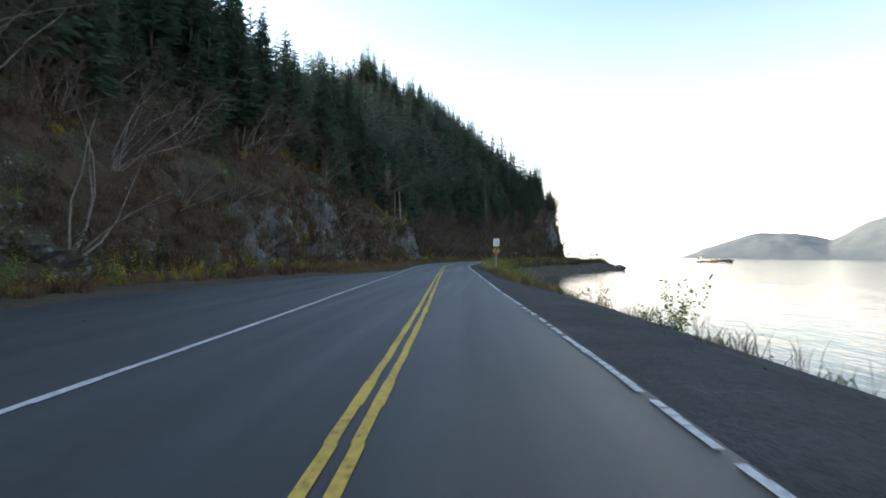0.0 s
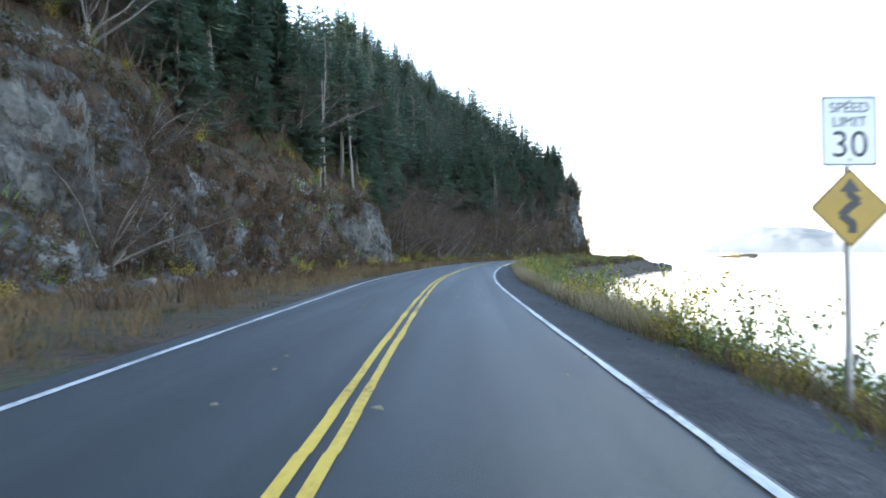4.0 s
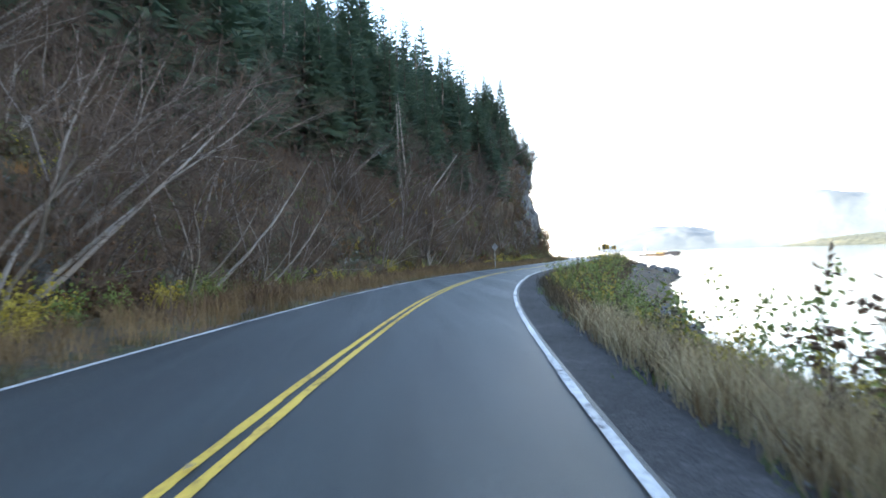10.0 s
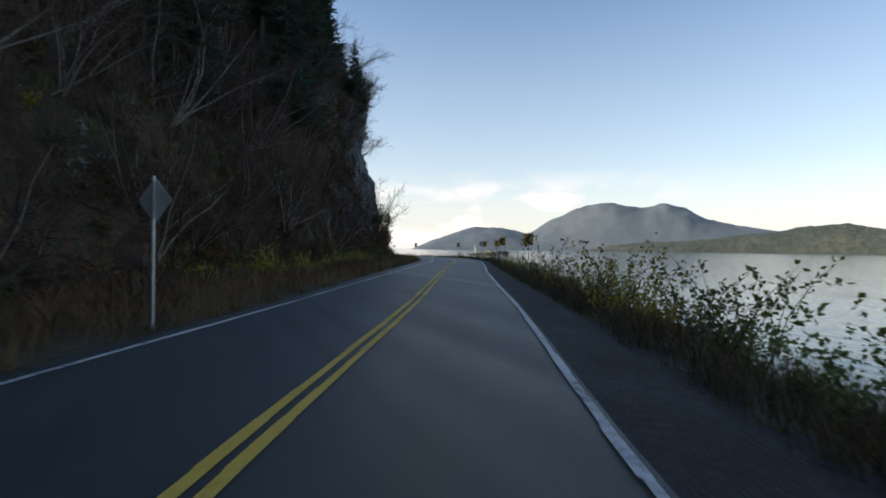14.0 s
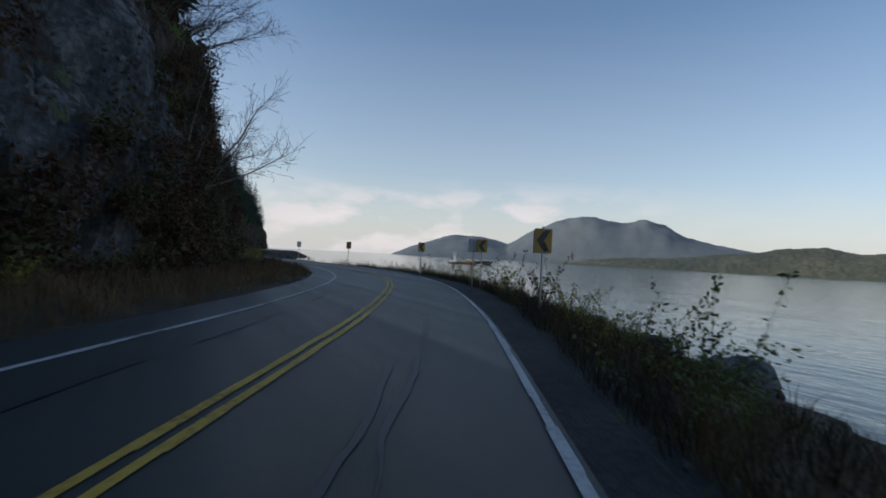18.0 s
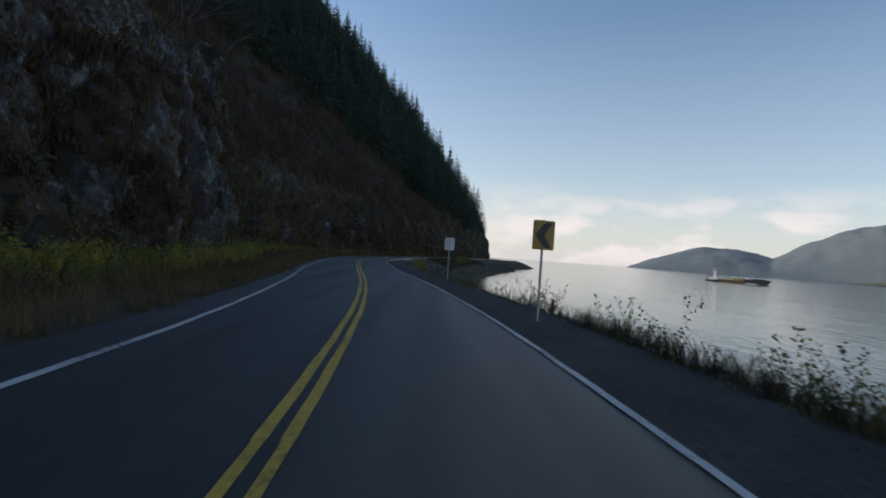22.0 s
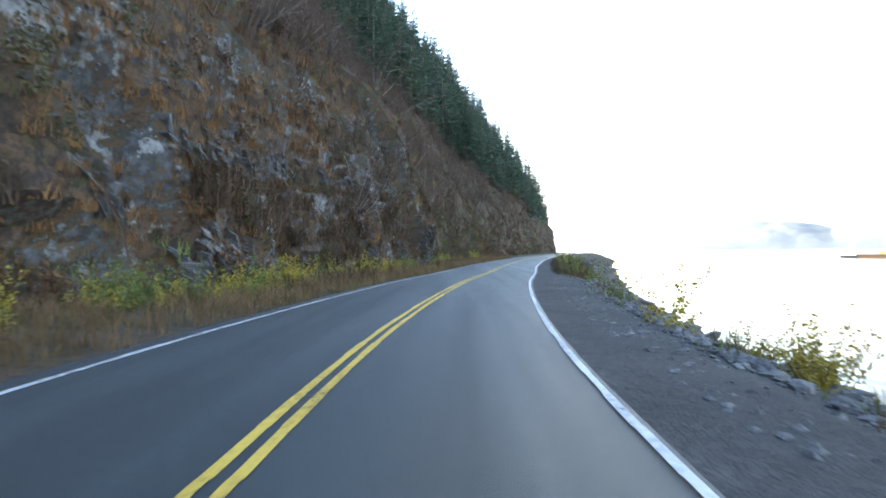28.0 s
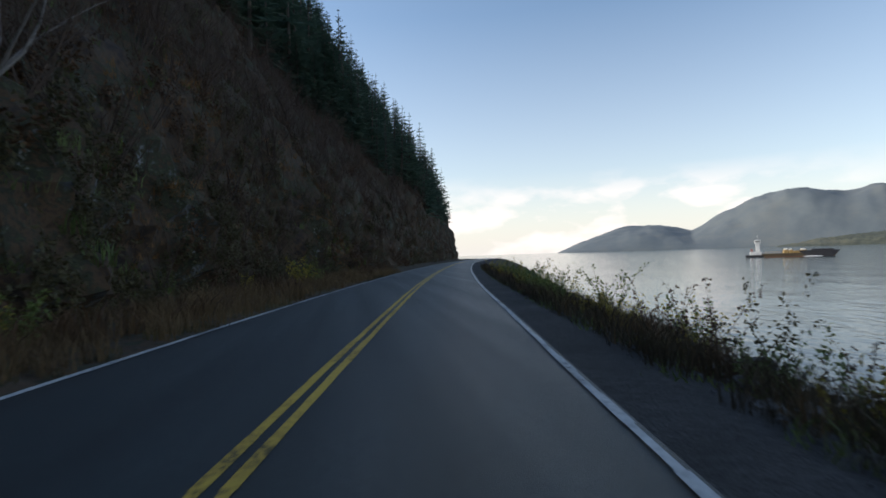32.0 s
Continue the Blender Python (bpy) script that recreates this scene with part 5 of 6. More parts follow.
snag(176.8, 7.0, 8.5, 38, 12, "pale dead trunk leaning out from the slope")
snag(90.5, 3.0, 11.0, 3, 10, "pale dead standing trunk among conifers")
snag(92.5, 3.4, 10.0, -2, 60, "pale dead standing trunk among conifers")
snag(95.5, 3.2, 12.0, 4, 200, "pale dead standing trunk among conifers")
snag(172.0, 7.5, 12.0, 3, 100, "pale dead standing trunk among conifers")
snag(174.5, 7.8, 13.0, -4, 20, "pale dead standing trunk among conifers")
snag(120.0, 9.0, 8.0, 12, 150, "pale dead trunk tilted on the slope")

# ---- road signs ----
def panel_mesh(name, outline, thick, mat, hole=None):
    """A flat sign blank: outline in the x-z plane, front at -y."""
    bm = bmesh.new()
    vs = [bm.verts.new((x, 0, z)) for x, z in outline]
    f = bm.faces.new(vs)
    ext = bmesh.ops.extrude_face_region(bm, geom=[f])
    bmesh.ops.translate(bm, vec=(0, -thick, 0), verts=[v for v in ext["geom"] if isinstance(v, bmesh.types.BMVert)])
    bmesh.ops.recalc_face_normals(bm, faces=bm.faces)
    me = bpy.data.meshes.new(name)
    bm.to_mesh(me)
    bm.free()
    me.materials.append(mat)
    return me


def rounded(w, h, r, n=5):
    out = []
    for cx, cz, a in ((w / 2 - r, h / 2 - r, 0), (-w / 2 + r, h / 2 - r, 90), (-w / 2 + r, -h / 2 + r, 180), (w / 2 - r, -h / 2 + r, 270)):
        for k in range(n + 1):
            t = radians(a + 90 * k / n)
            out.append((cx + r * math.cos(t), cz + r * math.sin(t)))
    return out


def turned(outline, deg):
    c, s = math.cos(radians(deg)), math.sin(radians(deg))
    return [(x * c - z * s, x * s + z * c) for x, z in outline]


def ring(outline, inner):
    """Frame between two outlines of equal count, as a flat raised mesh."""
    n = len(outline)
    v = [(x, -0.0045, z) for x, z in outline] + [(x, -0.0045, z) for x, z in inner]
    v += [(x, -0.0025, z) for x, z in outline] + [(x, -0.0025, z) for x, z in inner]
    f = [(i, (i + 1) % n, n + (i + 1) % n, n + i) for i in range(n)]
    f += [(i, 2 * n + i, 2 * n + (i + 1) % n, (i + 1) % n) for i in range(n)]
    return v, f


def part(name, me, parent, label="", loc=(0, 0, 0), rot=(0, 0, 0)):
    ob = new(name, me)
    ob.parent, ob.location, ob.rotation_euler = parent, loc, [radians(a) for a in rot]
    if label:
        tagged(ob, label)
    return ob


def ring_mesh(name, a, b, mat):
    v, f = ring(a, b)
    me = bpy.data.meshes.new(name)
    me.from_pydata(v, [], f)
    me.materials.append(mat)
    return me


def post_mesh(length, w=0.055):
    """Perforated square steel tube."""
    bm = bmesh.new()
    m = Matrix.LocRotScale((0, 0.035, length / 2 - 0.7), None, (w, w, length))
    bmesh.ops.create_cube(bm, size=1, matrix=m)
    bmesh.ops.bevel(bm, geom=[e for e in bm.edges if abs(e.verts[0].co.z - e.verts[1].co.z) > 0.5], offset=0.008, segments=2, affect="EDGES")
    me = bpy.data.meshes.new("post")
    bm.to_mesh(me)
    bm.free()
    me.materials.append(STEEL)
    return me


def bolt_mesh():
    bm = bmesh.new()
    bmesh.ops.create_cone(bm, cap_ends=True, segments=6, radius1=0.024, radius2=0.02, depth=0.014, matrix=Matrix.Rotation(radians(90), 4, "X"))
    me = bpy.data.meshes.new("bolt")
    bm.to_mesh(me)
    bm.free()
    me.materials.append(STEEL)
    return me


BOLT = bolt_mesh()
POSTS = {}


def post_part(root, length):
    if length not in POSTS:
        POSTS[length] = post_mesh(length)
    return part("post", POSTS[length], root, "square galvanised steel post")


def letters(text, size, mat, parent, z, name="lettering"):
    cu = bpy.data.curves.new(name, "FONT")
    cu.body, cu.size, cu.align_x, cu.align_y, cu.extrude = text, size, "CENTER", "CENTER", 0.001
    tmp = bpy.data.objects.new(name, cu)
    scene.collection.objects.link(tmp)
    bpy.context.view_layer.update()
    me = bpy.data.meshes.new_from_object(tmp.evaluated_get(bpy.context.evaluated_depsgraph_get()))
    bpy.data.objects.remove(tmp)
    me.materials.clear()
    me.materials.append(mat)
    return part(name, me, parent, loc=(0, -0.0055, z), rot=(90, 0, 0))


def sign_pose(s, d, facing, z):
    """Foot on the ground; facing: 1 towards drivers coming along s, -1 away."""
    h = heading(s)
    return pose(*at(s, d, z), 0, 0, -math.degrees(h) + (0 if facing > 0 else 180))


def chevron_panel(root, zc, depth=0.0, turn=0):
    w, h = 0.61, 0.76
    blank = part("panel", panel_mesh("panel", rounded(w, h, 0.04), 0.003, SIGN_YELLOW), root, "yellow sheet with a black chevron pointing left", loc=(0, depth, zc), rot=(0, 0, turn))
    arm = [(-0.235, 0.0), (0.0, 0.33), (0.235, 0.33), (0.02, 0.0), (0.235, -0.33), (0.0, -0.33)]
    part("chevron", panel_mesh("chevron", arm, 0.002, SIGN_BLACK), blank, "black chevron", loc=(0, -0.0032, 0))
    part("back_sheet", panel_mesh("back_sheet", rounded(w - 0.004, h - 0.004, 0.04), 0.002, SIGN_BACK), blank, "bare aluminium back", loc=(0, 0.0025, 0))
    for q in (0.31, -0.31):
        part("bolt", BOLT, blank, loc=(0, -0.009, q))
    return blank


def chevron_sign(s, d, zc=2.15, facing=1, both=False, turn=0.0, length=3.4):
    root = new("chevron_sign")
    tagged(root, "yellow and black chevron sign" + (" with a second panel behind" if both else " on a steel post"), "road sign", "chevron signs round the bend")
    g = bank_height(s, d)
    root.matrix_world = sign_pose(s, d, facing, g) @ pose(0, 0, 0, 0, 0, turn)
    post_part(root, round(zc - g + 0.4 + 0.7, 1))
    chevron_panel(root, zc - g)
    if both:
        chevron_panel(root, zc - g - 0.02, 0.075, 180)
    return root


chevron_sign(194.6, 5.35, 2.12)
chevron_sign(209.8, 4.8, 2.2, turn=-4)
chevron_sign(224.5, 5.27, 2.15, both=True, turn=14)
chevron_sign(237.2, 5.62, 2.2, turn=2)
chevron_sign(237.5, 5.2, 2.2, facing=-1, turn=-8)
chevron_sign(250.1, 5.35, 2.15, turn=6)
chevron_sign(266.1, 4.5, 2.15, turn=8)


def speed_sign():
    """Speed limit plate above a winding-road diamond on one post."""
    s, d = 50.8, 5.3
    root = new("speed_limit_sign")
    tagged(root, "white speed limit 30 sign over a yellow winding road diamond", "road sign")
    g = bank_height(s, d)
    root.matrix_world = sign_pose(s, d, 1, g)
    post_part(root, 4.2)
    a, w, h = 2.78 - g, 0.61, 0.76
    plate = part("speed_plate", panel_mesh("speed_plate", rounded(w, h, 0.04), 0.003, SIGN_WHITE), root, "white plate lettered SPEED LIMIT 30", loc=(0, 0, a))
    part("border", ring_mesh("border", rounded(w - 0.03, h - 0.03, 0.035), rounded(w - 0.055, h - 0.055, 0.03), SIGN_BLACK), plate)
    letters("SPEED", 0.155, SIGN_BLACK, plate, 0.245)
    letters("LIMIT", 0.155, SIGN_BLACK, plate, 0.095)
    letters("30", 0.40, SIGN_BLACK, plate, -0.155)
    b = a - 0.38 - 0.44
    dia = part("warning_diamond", panel_mesh("warning_diamond", turned(rounded(0.61, 0.61, 0.04), 45), 0.003, SIGN_YELLOW), root, "yellow diamond with a winding arrow", loc=(0, -0.002, b))
    part("border", ring_mesh("border", turned(rounded(0.585, 0.585, 0.035), 45), turned(rounded(0.56, 0.56, 0.03), 45), SIGN_BLACK), dia)
    mid = [(0.02, -0.26), (0.02, -0.17), (-0.09, -0.08), (-0.02, 0.0), (0.08, 0.07), (0.0, 0.14), (0.0, 0.19)]
    sh = Shape()
    for p, q in zip(mid, mid[1:]):
        a0, b0 = Vector((p[0], 0, p[1])), Vector((q[0], 0, q[1]))
        n = Vector((-(b0 - a0).z, 0, (b0 - a0).x)).normalized() * 0.045
        k = len(sh.v)
        e = (b0 - a0).normalized() * 0.012
        for y in (-0.006, -0.003):
            sh.v += [a0 - n - e + Vector((0, y, 0)), a0 + n - e + Vector((0, y, 0)), b0 + n + e + Vector((0, y, 0)), b0 - n + e + Vector((0, y, 0))]
        sh.f += [(k, k + 1, k + 2, k + 3), (k + 4, k + 7, k + 6, k + 5), (k, k + 4, k + 5, k + 1), (k + 2, k + 6, k + 7, k + 3)]
    part("winding_arrow", sh.mesh("winding_arrow", SIGN_BLACK), dia)
    head = [(0.0, 0.32), (-0.11, 0.17), (0.11, 0.17)]
    part("arrow_head", panel_mesh("arrow_head", head, 0.003, SIGN_BLACK), dia, loc=(0, -0.0035, 0))
    for q in (0.31, -0.31):
        part("bolt", BOLT, plate, loc=(0, -0.009, q))
    return root


speed_sign()


def back_sign(name, s, d, zc, outline, label, ground, turn=0):
    """A sign for the other direction, seen from its bare back."""
    root = new(name)
    tagged(root, label, "road sign")
    root.matrix_world = sign_pose(s, d, -1, ground) @ pose(0, 0, 0, 0, 0, turn)
    post_part(root, round(zc - ground + 1.1, 1))
    blank = part("panel", panel_mesh("panel", outline, 0.004, SIGN_WHITE), root, loc=(0, 0, zc - ground))
    part("back_sheet", panel_mesh("back_sheet", [(x * 0.99, z * 0.99) for x, z in outline], 0.002, SIGN_BACK), blank, "bare aluminium back", loc=(0, 0.0025, 0))
    for q in (0.24, -0.24):
        part("bolt", BOLT, blank, loc=(0, 0.066, q))
    return root


back_sign("rectangular_sign", 284.8, 5.36, 2.1, rounded(0.61, 0.76, 0.04), "rectangular sign seen from its bare back, on a steel post", bank_height(284.8, 5.36))
back_sign("diamond_sign", 171.0, -4.42, 2.35, turned(rounded(0.61, 0.61, 0.04), 45), "diamond warning sign seen from its bare back, on a steel post", 0.0, -18)

# ---- boulders of the sea bank and at the foot of the rock ----
def boulder_mesh(seed, fine=3):
    r = random.Random(seed)
    bm = bmesh.new()
    bmesh.ops.create_icosphere(bm, subdivisions=fine, radius=0.5)
    sx, sy, sz = r.uniform(0.8, 1.3), r.uniform(0.7, 1.1), r.uniform(0.5, 0.8)
    cuts = [(rand_way(r), r.uniform(0.30, 0.42)) for _ in range(9)]
    for v in bm.verts:
        for w, d in cuts:
            k = v.co.dot(w)
            if k > d:
                v.co -= w * (k - d)
        v.co += v.co.normalized() * (0.09 * noise.fractal(v.co * 3.4 + Vector((seed, 0, 0)), 0.8, 2.1, 4) - 0.05 * abs(noise.noise(v.co * 7 + Vector((0, seed, 0)))) if fine > 1 else 0.03 * noise.noise(v.co * 4 + Vector((seed, 0, 0))))
        v.co = Vector((v.co.x * sx, v.co.y * sy, v.co.z * sz))
    me = bpy.data.meshes.new("boulder")
    bm.to_mesh(me)
    bm.free()
    me.materials.append(ROCK)
    return me


ROCK = material("boulder_rock", [(0.28, (0.024, 0.026, 0.029)), (0.44, (0.066, 0.068, 0.071)), (0.58, (0.145, 0.145, 0.145)), (0.74, (0.29, 0.288, 0.28))], 3.0, 0.5, 0.9, 0.8, 14.0)
BOULDERS = [boulder_mesh(40 + k) for k in range(7)]
rk = random.Random(5)
STONY = [(-60, 0.3), (40, 0.3), (60, 0.2), (200, 0.3), (228, 0.6), (260, 0.5), (266, 1.0), (276, 1.0), (292, 0.8), (304, 1.2), (352, 1.2), (362, 0.5), (380, 0.5), (420, 1.0), (490, 1.2), (600, 0.8)]


def put_boulder(p, z):
    ob = new("boulder", BOULDERS[rk.randrange(7)])
    ob.matrix_world = Matrix.LocRotScale(p, Euler((rk.uniform(-0.4, 0.4), rk.uniform(-0.4, 0.4), rk.uniform(0, 6.28))), (z, z, z))
    return ob


n = 0
while n < 290:
    s = rk.uniform(-5, 480) if rk.random() < 0.7 else rk.uniform(264, 356)
    if rk.random() > table(s, STONY) / 1.2:
        continue
    e, w = table(s, EDGE) + 1.2, table(s, SHORE) + 1.0
    d = e + (w - e) * rk.random() ** 0.7
    z = rk.uniform(0.4, 1.25) * (0.55 if 300 < s < 346 else 1.0)
    tagged(put_boulder(at(s, d, bank_height(s, d) + 0.12 * z), z), "angular grey boulder on the sea bank", "boulder", "boulders along the shore")
    n += 1
for s, d, z in ((228, 15, 2.4), (231, 16.5, 2.8), (233.5, 19, 2.2), (236, 15.5, 2.5), (226, 13.5, 2.0), (240, 14.5, 2.2), (485, 13, 2.6), (478, 14, 2.2), (488, 15, 2.4)):
    tagged(put_boulder(at(s, d, bank_height(s, d) + 0.2 * z), z), "large dark rock at the water's edge", "boulder", "boulders along the shore")
for _ in range(34):                                # fallen blocks below the slab
    s, u, z = rk.uniform(62, 77), rk.uniform(-2.0, 0.3), rk.uniform(0.35, 1.3)
    tagged(put_boulder(slope(s, u) + Vector((0, 0, 0.1 * z)), z), "fallen grey rock block below the cliff", "boulder", "fallen blocks")
for _ in range(26):                                # dark blocks heaped at the edge of the bank
    s, d, z = rk.uniform(346, 358), rk.uniform(6.2, 9.0), rk.uniform(0.35, 0.95)
    tagged(put_boulder(at(s, d, bank_height(s, d) + 0.22 * z), z), "dark rock block heaped on the sea bank", "boulder", "boulders along the shore")
small = []
while len(small) < 4200:
    s = rk.uniform(-5, 480) if rk.random() < 0.6 else rk.uniform(264, 360)
    if rk.random() > table(s, STONY) / 1.2:
        continue
    e, w = table(s, EDGE) + 0.2, table(s, SHORE) + 0.8
    d = e + (w - e) * rk.random() ** 1.5
    small.append((at(s, d, bank_height(s, d) + 0.02), rk.uniform(0, 6.28), rk.uniform(0.12, 0.5)))
for _ in range(5200):                              # stones that litter the edge of the shoulder
    s = rk.uniform(300, 352)
    d = table(s, EDGE) - 1.4 + 3.8 * rk.random() ** 0.9
    small.append((at(s, d, (bank_height(s, d) if d > table(s, EDGE) + 0.3 else -0.10 - 0.08 * (d - 4.2)) + 0.01), rk.uniform(0, 6.28), 0.035 + 0.20 * rk.random() ** 2.4))
stone = []
for me in [boulder_mesh(60 + k, 1) for k in range(5)]:
    sh = Shape()
    sh.v = [v.co.copy() for v in me.vertices]
    sh.f = [tuple(p.vertices) for p in me.polygons]
    stone.append(sh)
chips = []
rc = random.Random(91)
while len(chips) < 7000:
    s = rc.choice((rc.uniform(50, 110), rc.uniform(212, 262), rc.uniform(258, 370), rc.uniform(258, 370)))
    u = 0.1 + 3.2 * rc.random()
    if noise.noise((s * 0.22, u * 1.1, 6.6)) + 0.5 * table(s, BARE) < 0.12:
        continue
    chips.append((slope(s, u), rc.uniform(0, 6.28), 0.10 + 0.5 * rc.random() ** 2.6))


def split_plates(s0, s1, many, top, seed):
    """Slabs of foliated rock that stand out of the cliff, all dipping one way, as one mesh of many plates."""
    r, verts, faces = random.Random(seed), [], []
    for _ in range(many):
        s, u = r.uniform(s0, s1), 0.1 + 2.6 * r.random() ** 0.8
        p = slope(s, u)
        if p.z > top * r.uniform(0.6, 1.0) or noise.noise((s * 0.30, p.z * 0.45, seed)) < 0.08:
            continue
        h = heading(s)
        dip = Euler((radians(r.gauss(-46, 9)), radians(r.gauss(12, 9)), -h + radians(r.gauss(0, 14)))).to_matrix()
        long, wide, thick = r.uniform(0.25, 1.0), r.uniform(0.15, 0.45), r.uniform(0.03, 0.12)
        k = len(verts)
        for z in (-0.5, 0.5):
            for x, y in ((-0.5, -0.5), (0.5, -0.42), (0.42, 0.5), (-0.5, 0.44)):
                c = dip @ Vector(((x + r.uniform(-0.2, 0.2)) * wide, (y + r.uniform(-0.2, 0.2)) * long, (z + r.uniform(-0.3, 0.3)) * thick))
                verts.append(p + c + Vector((math.cos(h), -math.sin(h), 0)) * 0.05)
        faces += [tuple(k + i for i in f) for f in ((3, 2, 1, 0), (4, 5, 6, 7), (0, 1, 5, 4), (1, 2, 6, 5), (2, 3, 7, 6), (3, 0, 4, 7))]
    return tagged(mesh_object("split_rock", verts, faces, SPLIT), "slanting plates of split grey-blue rock in the cliff", "rock", kind="stuff")


SPLIT = material("split_rock", [(0.28, (0.035, 0.039, 0.045)), (0.45, (0.090, 0.096, 0.106)), (0.60, (0.18, 0.187, 0.198)), (0.78, (0.32, 0.325, 0.33))], 2.2, 0.4, 0.8, 0.8, 14.0, island=0.7, tint=(0.045, 0.040, 0.038))
split_plates(334, 367, 9000, 6.0, 3)
split_plates(296, 312, 2400, 5.0, 4)
scatter("cliff_blocks", stone, chips, ROCK, "jointed grey rock blocks standing out of the cliff face", "rock")
scatter("bank_stones", stone, small, ROCK, "loose grey stones on the sea bank", "stones")

chip = Shape()
chip.v = [Vector(p) for p in ((0.5, 0, -0.2), (-0.2, 0.45, -0.2), (-0.3, -0.4, -0.2), (0.3, 0.1, 0.28), (-0.2, 0.2, 0.3), (0.0, -0.25, 0.22))]
chip.f = [(0, 1, 4, 3), (1, 2, 5, 4), (2, 0, 3, 5), (3, 4, 5)]
loose = []
while len(loose) < 5200:
    s = rk.uniform(-2, 400)
    d = 3.45 + (table(s, EDGE) - 3.0) * rk.random() ** 0.8
    loose.append((at(s, d, -0.075 - 0.02 * (d - 3.5)), rk.uniform(0, 6.28), 0.025 + 0.09 * rk.random() ** 4))
scatter("shoulder_gravel", [chip], loose, ROCK, "loose gravel stones on the road shoulder", "gravel")

fallen, rl = [], random.Random(63)
for _ in range(90):
    s, d = rl.uniform(2, 120), rl.uniform(-9.5, 3.4)
    if d > -pulloff(s) + 0.4:
        fallen.append((at(s, d, 0.035 + 0.03 * (1 - min(1.0, abs(d) / 3.9))), rl.uniform(0, 6.28), rl.uniform(0.6, 1.3)))
flake = Shape()
flake.leaf(Vector((0, 0, 0)), Vector((1, 0, 0.1)).normalized(), Vector((0, 1, 0)), 0.13, 0.10, -0.2)
scatter("fallen_leaves", [flake], fallen, TAN_GRASS, "pale fallen leaves lying on the asphalt", "leaves")

# ---- barge with its tug on the water ----
def box(bm, x0, x1, y0, y1, z0, z1, bevel=0.0):
    r = bmesh.ops.create_cube(bm, size=1, matrix=Matrix.LocRotScale(((x0 + x1) / 2, (y0 + y1) / 2, (z0 + z1) / 2), None, (x1 - x0, y1 - y0, z1 - z0)))
    if bevel:
        es = {e for v in r["verts"] for e in v.link_edges}
        bmesh.ops.bevel(bm, geom=list(es), offset=bevel, segments=1, affect="EDGES")


def bm_part(name, build, mat, parent, label=""):
    bm = bmesh.new()
    build(bm)
    me = bpy.data.meshes.new(name)
    bm.to_mesh(me)
    bm.free()
    me.materials.append(mat)
    return part(name, me, parent, label)


def hull(bm, length, beam, low, high, rake):
    """Flat barge hull with raked ends."""
    v = [(-length / 2 + rake, low), (length / 2 - rake, low), (length / 2, high), (-length / 2, high)]
    vs = [[bm.verts.new((x, y, z)) for x, z in v] for y in (-beam / 2, beam / 2)]
    for q in vs:
        bm.faces.new(q)
    for i in range(4):
        j = (i + 1) % 4
        bm.faces.new((vs[0][i], vs[0][j], vs[1][j], vs[1][i]))
    bmesh.ops.recalc_face_normals(bm, faces=bm.faces)
    bmesh.ops.bevel(bm, geom=bm.edges[:], offset=0.12, segments=1, affect="EDGES")


HULL_OCHRE = material("ochre_hull_paint", [(0.3, (0.055, 0.040, 0.024)), (0.7, (0.12, 0.085, 0.042))], 0.8, 0.1, 0.6)
FOAM = material("sea_foam", [(0.3, (0.55, 0.57, 0.58)), (0.7, (0.78, 0.79, 0.80))], 2.0, 0.3, 0.9)
barge = tagged(new("barge"), "laden ochre cargo barge with a dark bow", "ship")
barge.matrix_world = pose(252.7, 565.7, SEA_LEVEL, 0, 0, -38)
bm_part("hull", lambda b: hull(b, 47, 12, -1.0, 2.6, 3.5), HULL_OCHRE, barge, "brown and ochre hull")
bm_part("boot_stripe", lambda b: box(b, -20.6, 20.6, -6.06, 6.06, -0.3, 0.12), HULL_RED, barge, "red waterline stripe")
bm_part("bow_plate", lambda b: box(b, 6.5, 12.5, -6.05, 6.05, 0.2, 2.3), HULL_RED, barge, "red bow marking")
bm_part("bow", lambda b: hull(b, 25, 12.3, -0.9, 4.4, 5.5), HULL_DARK, barge, "dark raised bow").location.x = 11.2 + 1.2
bm_part("bow_hatch", lambda b: box(b, 8.0, 21.0, -4.4, 4.4, 4.4, 5.3, 0.2), HULL_DARK, barge)
foam = tagged(bm_part("bow_wave", lambda b: bmesh.ops.create_icosphere(b, subdivisions=3, radius=1.0, matrix=Matrix.LocRotScale((8.5, -6.6, -0.1), None, (6.5, 0.9, 0.55))), FOAM, barge, "white foam of the bow wave"), "white foam of the bow wave")
rs = random.Random(8)
x = -9.0
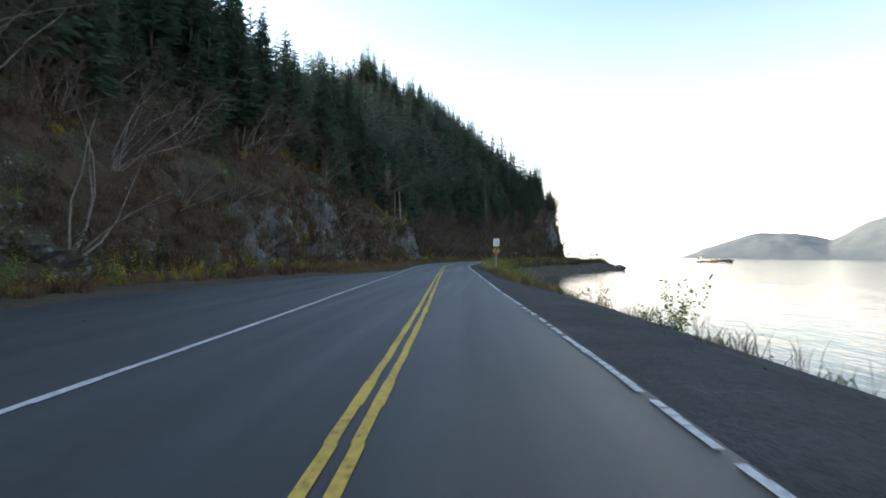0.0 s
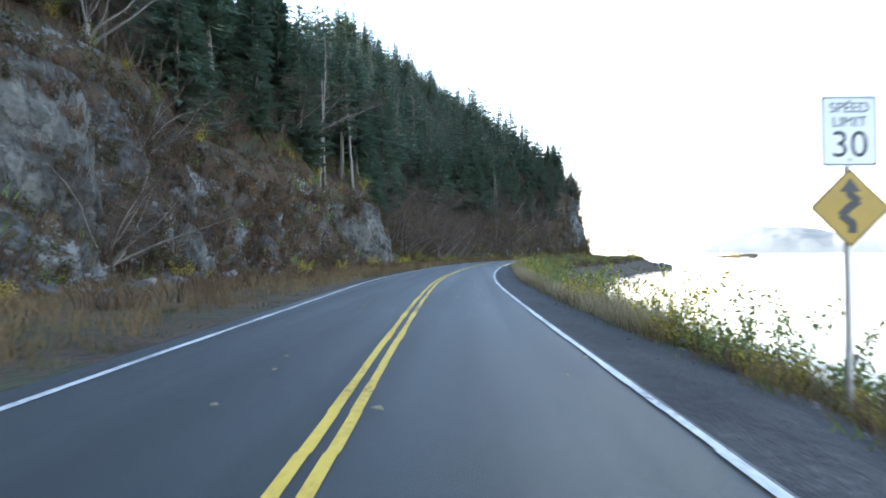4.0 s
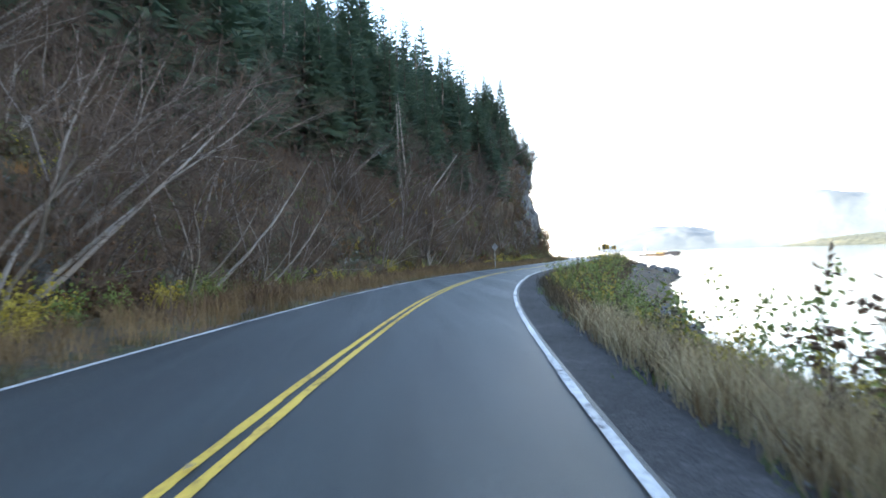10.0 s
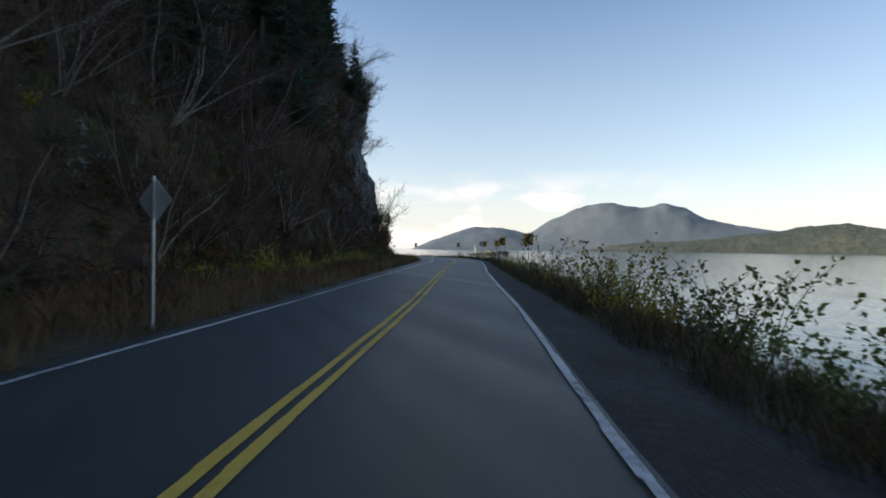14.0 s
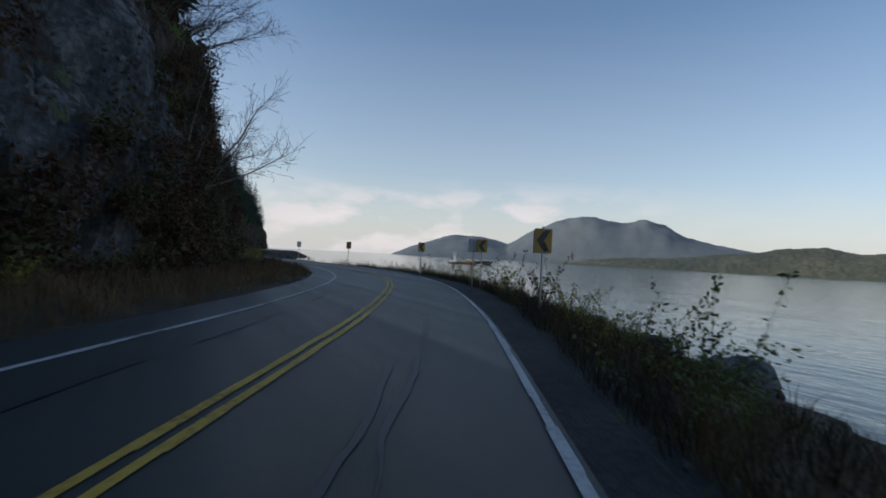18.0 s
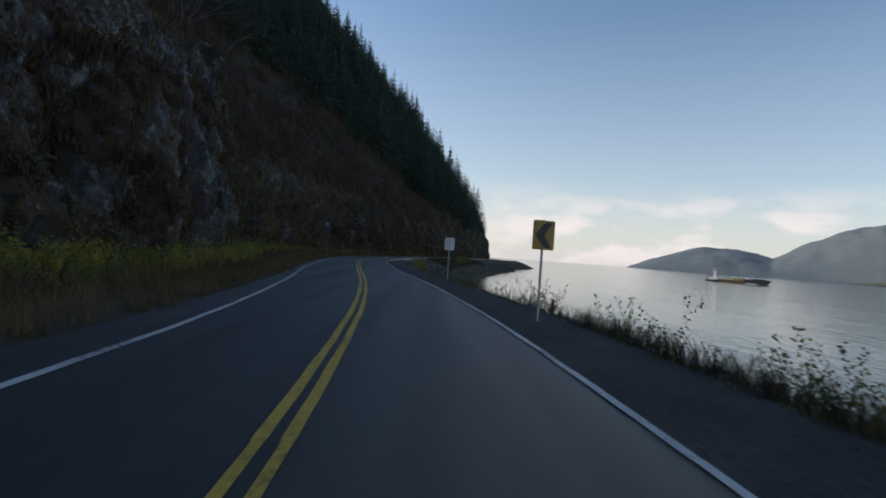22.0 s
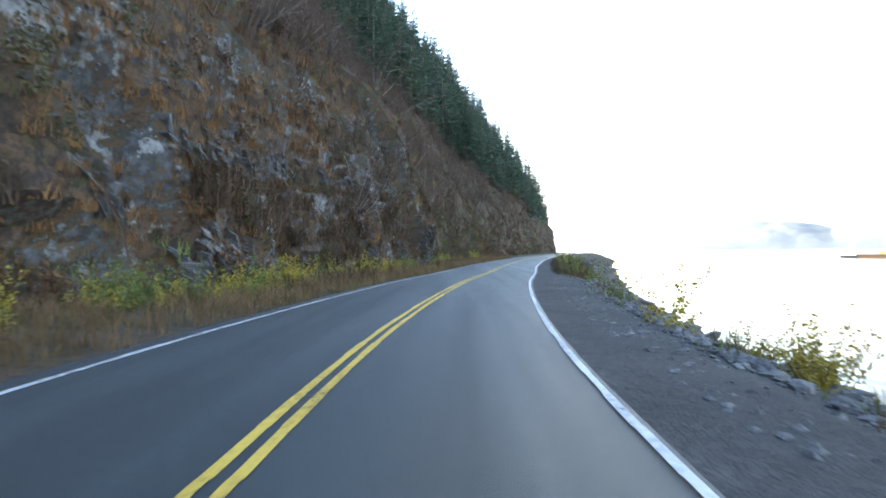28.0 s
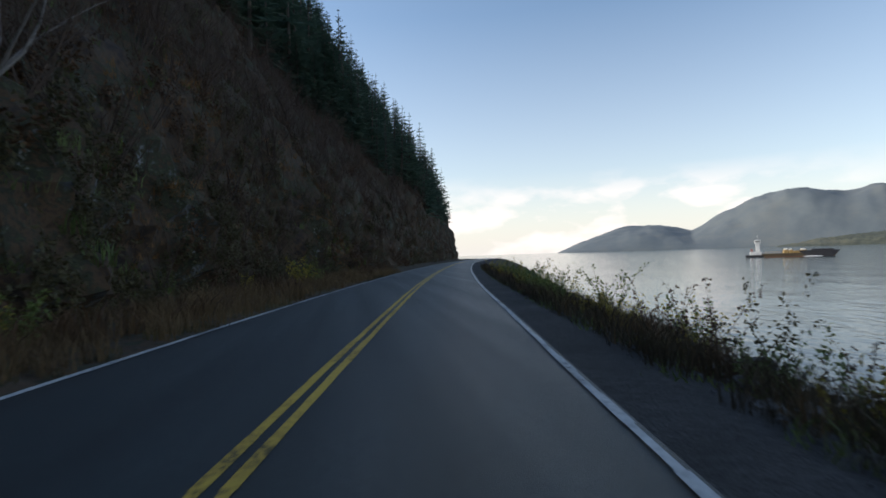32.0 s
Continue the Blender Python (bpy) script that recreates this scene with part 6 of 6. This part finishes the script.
while x < 3.0:
    w, hgt = rs.uniform(2.2, 5.0), rs.uniform(1.0, 2.6)
    m = rs.choice([SHIP_WHITE, SHIP_OCHRE, SHIP_OCHRE, SHIP_OCHRE])
    bm_part("deck_cargo", lambda b: box(b, x, x + w, -4.6, 4.6, 2.6, 2.6 + hgt, 0.1), m, barge)
    if rs.random() < 0.6:
        bm_part("deck_cargo", lambda b: box(b, x + 0.5, x + w - 0.6, -3.0, 2.0, 2.6 + hgt, 3.6 + hgt, 0.08), SHIP_WHITE, barge)
    x += w + rs.uniform(0.3, 1.6)
bm_part("deck_rail", lambda b: [box(b, -21, 2, y - 0.05, y + 0.05, 3.5, 3.6) for y in (-5.8, 5.8)] + [box(b, q, q + 0.1, y - 0.05, y + 0.05, 2.5, 3.6) for q in range(-21, 3, 3) for y in (-5.8, 5.8)], SHIP_OCHRE, barge)
tug = tagged(new("tugboat"), "white tugboat with a tall wheelhouse pushing the barge", "ship")
tug.matrix_world = barge.matrix_world @ pose(-27.5, 0, 0)
bm_part("hull", lambda b: hull(b, 13, 6.5, -1.0, 1.6, 1.5), HULL_DARK, tug, "dark hull")
bm_part("deckhouse", lambda b: box(b, -3.0, 4.5, -2.5, 2.5, 1.6, 4.2, 0.15), SHIP_WHITE, tug)
bm_part("tower", lambda b: box(b, 0.9, 3.5, -1.4, 1.4, 4.2, 10.4, 0.12), SHIP_WHITE, tug, "tall white pilot tower")
wheel = bm_part("wheelhouse", lambda b: box(b, 0.2, 4.2, -2.1, 2.1, 10.4, 13.0, 0.15), SHIP_WHITE, tug)
for q in ((4.2, 4.24, -1.7, 1.7), (0.7, 3.7, -2.14, -2.1), (0.7, 3.7, 2.1, 2.14)):
    bm_part("window", lambda b: box(b, *q, 11.5, 12.4), SIGN_BLACK, wheel, "dark wheelhouse window")
bm_part("mast", lambda b: box(b, 2.1, 2.3, -0.1, 0.1, 13.0, 16.2), SHIP_WHITE, tug)
bm_part("funnel", lambda b: box(b, -2.4, -1.2, -0.7, 0.7, 4.2, 6.2, 0.1), HULL_RED, tug)

for ship in (barge, tug):
    ship.scale = (0.63, 0.63, 0.63)
tug.location = barge.matrix_world.translation + (barge.matrix_world.to_quaternion() @ Vector((-17.3, 0, 0)))
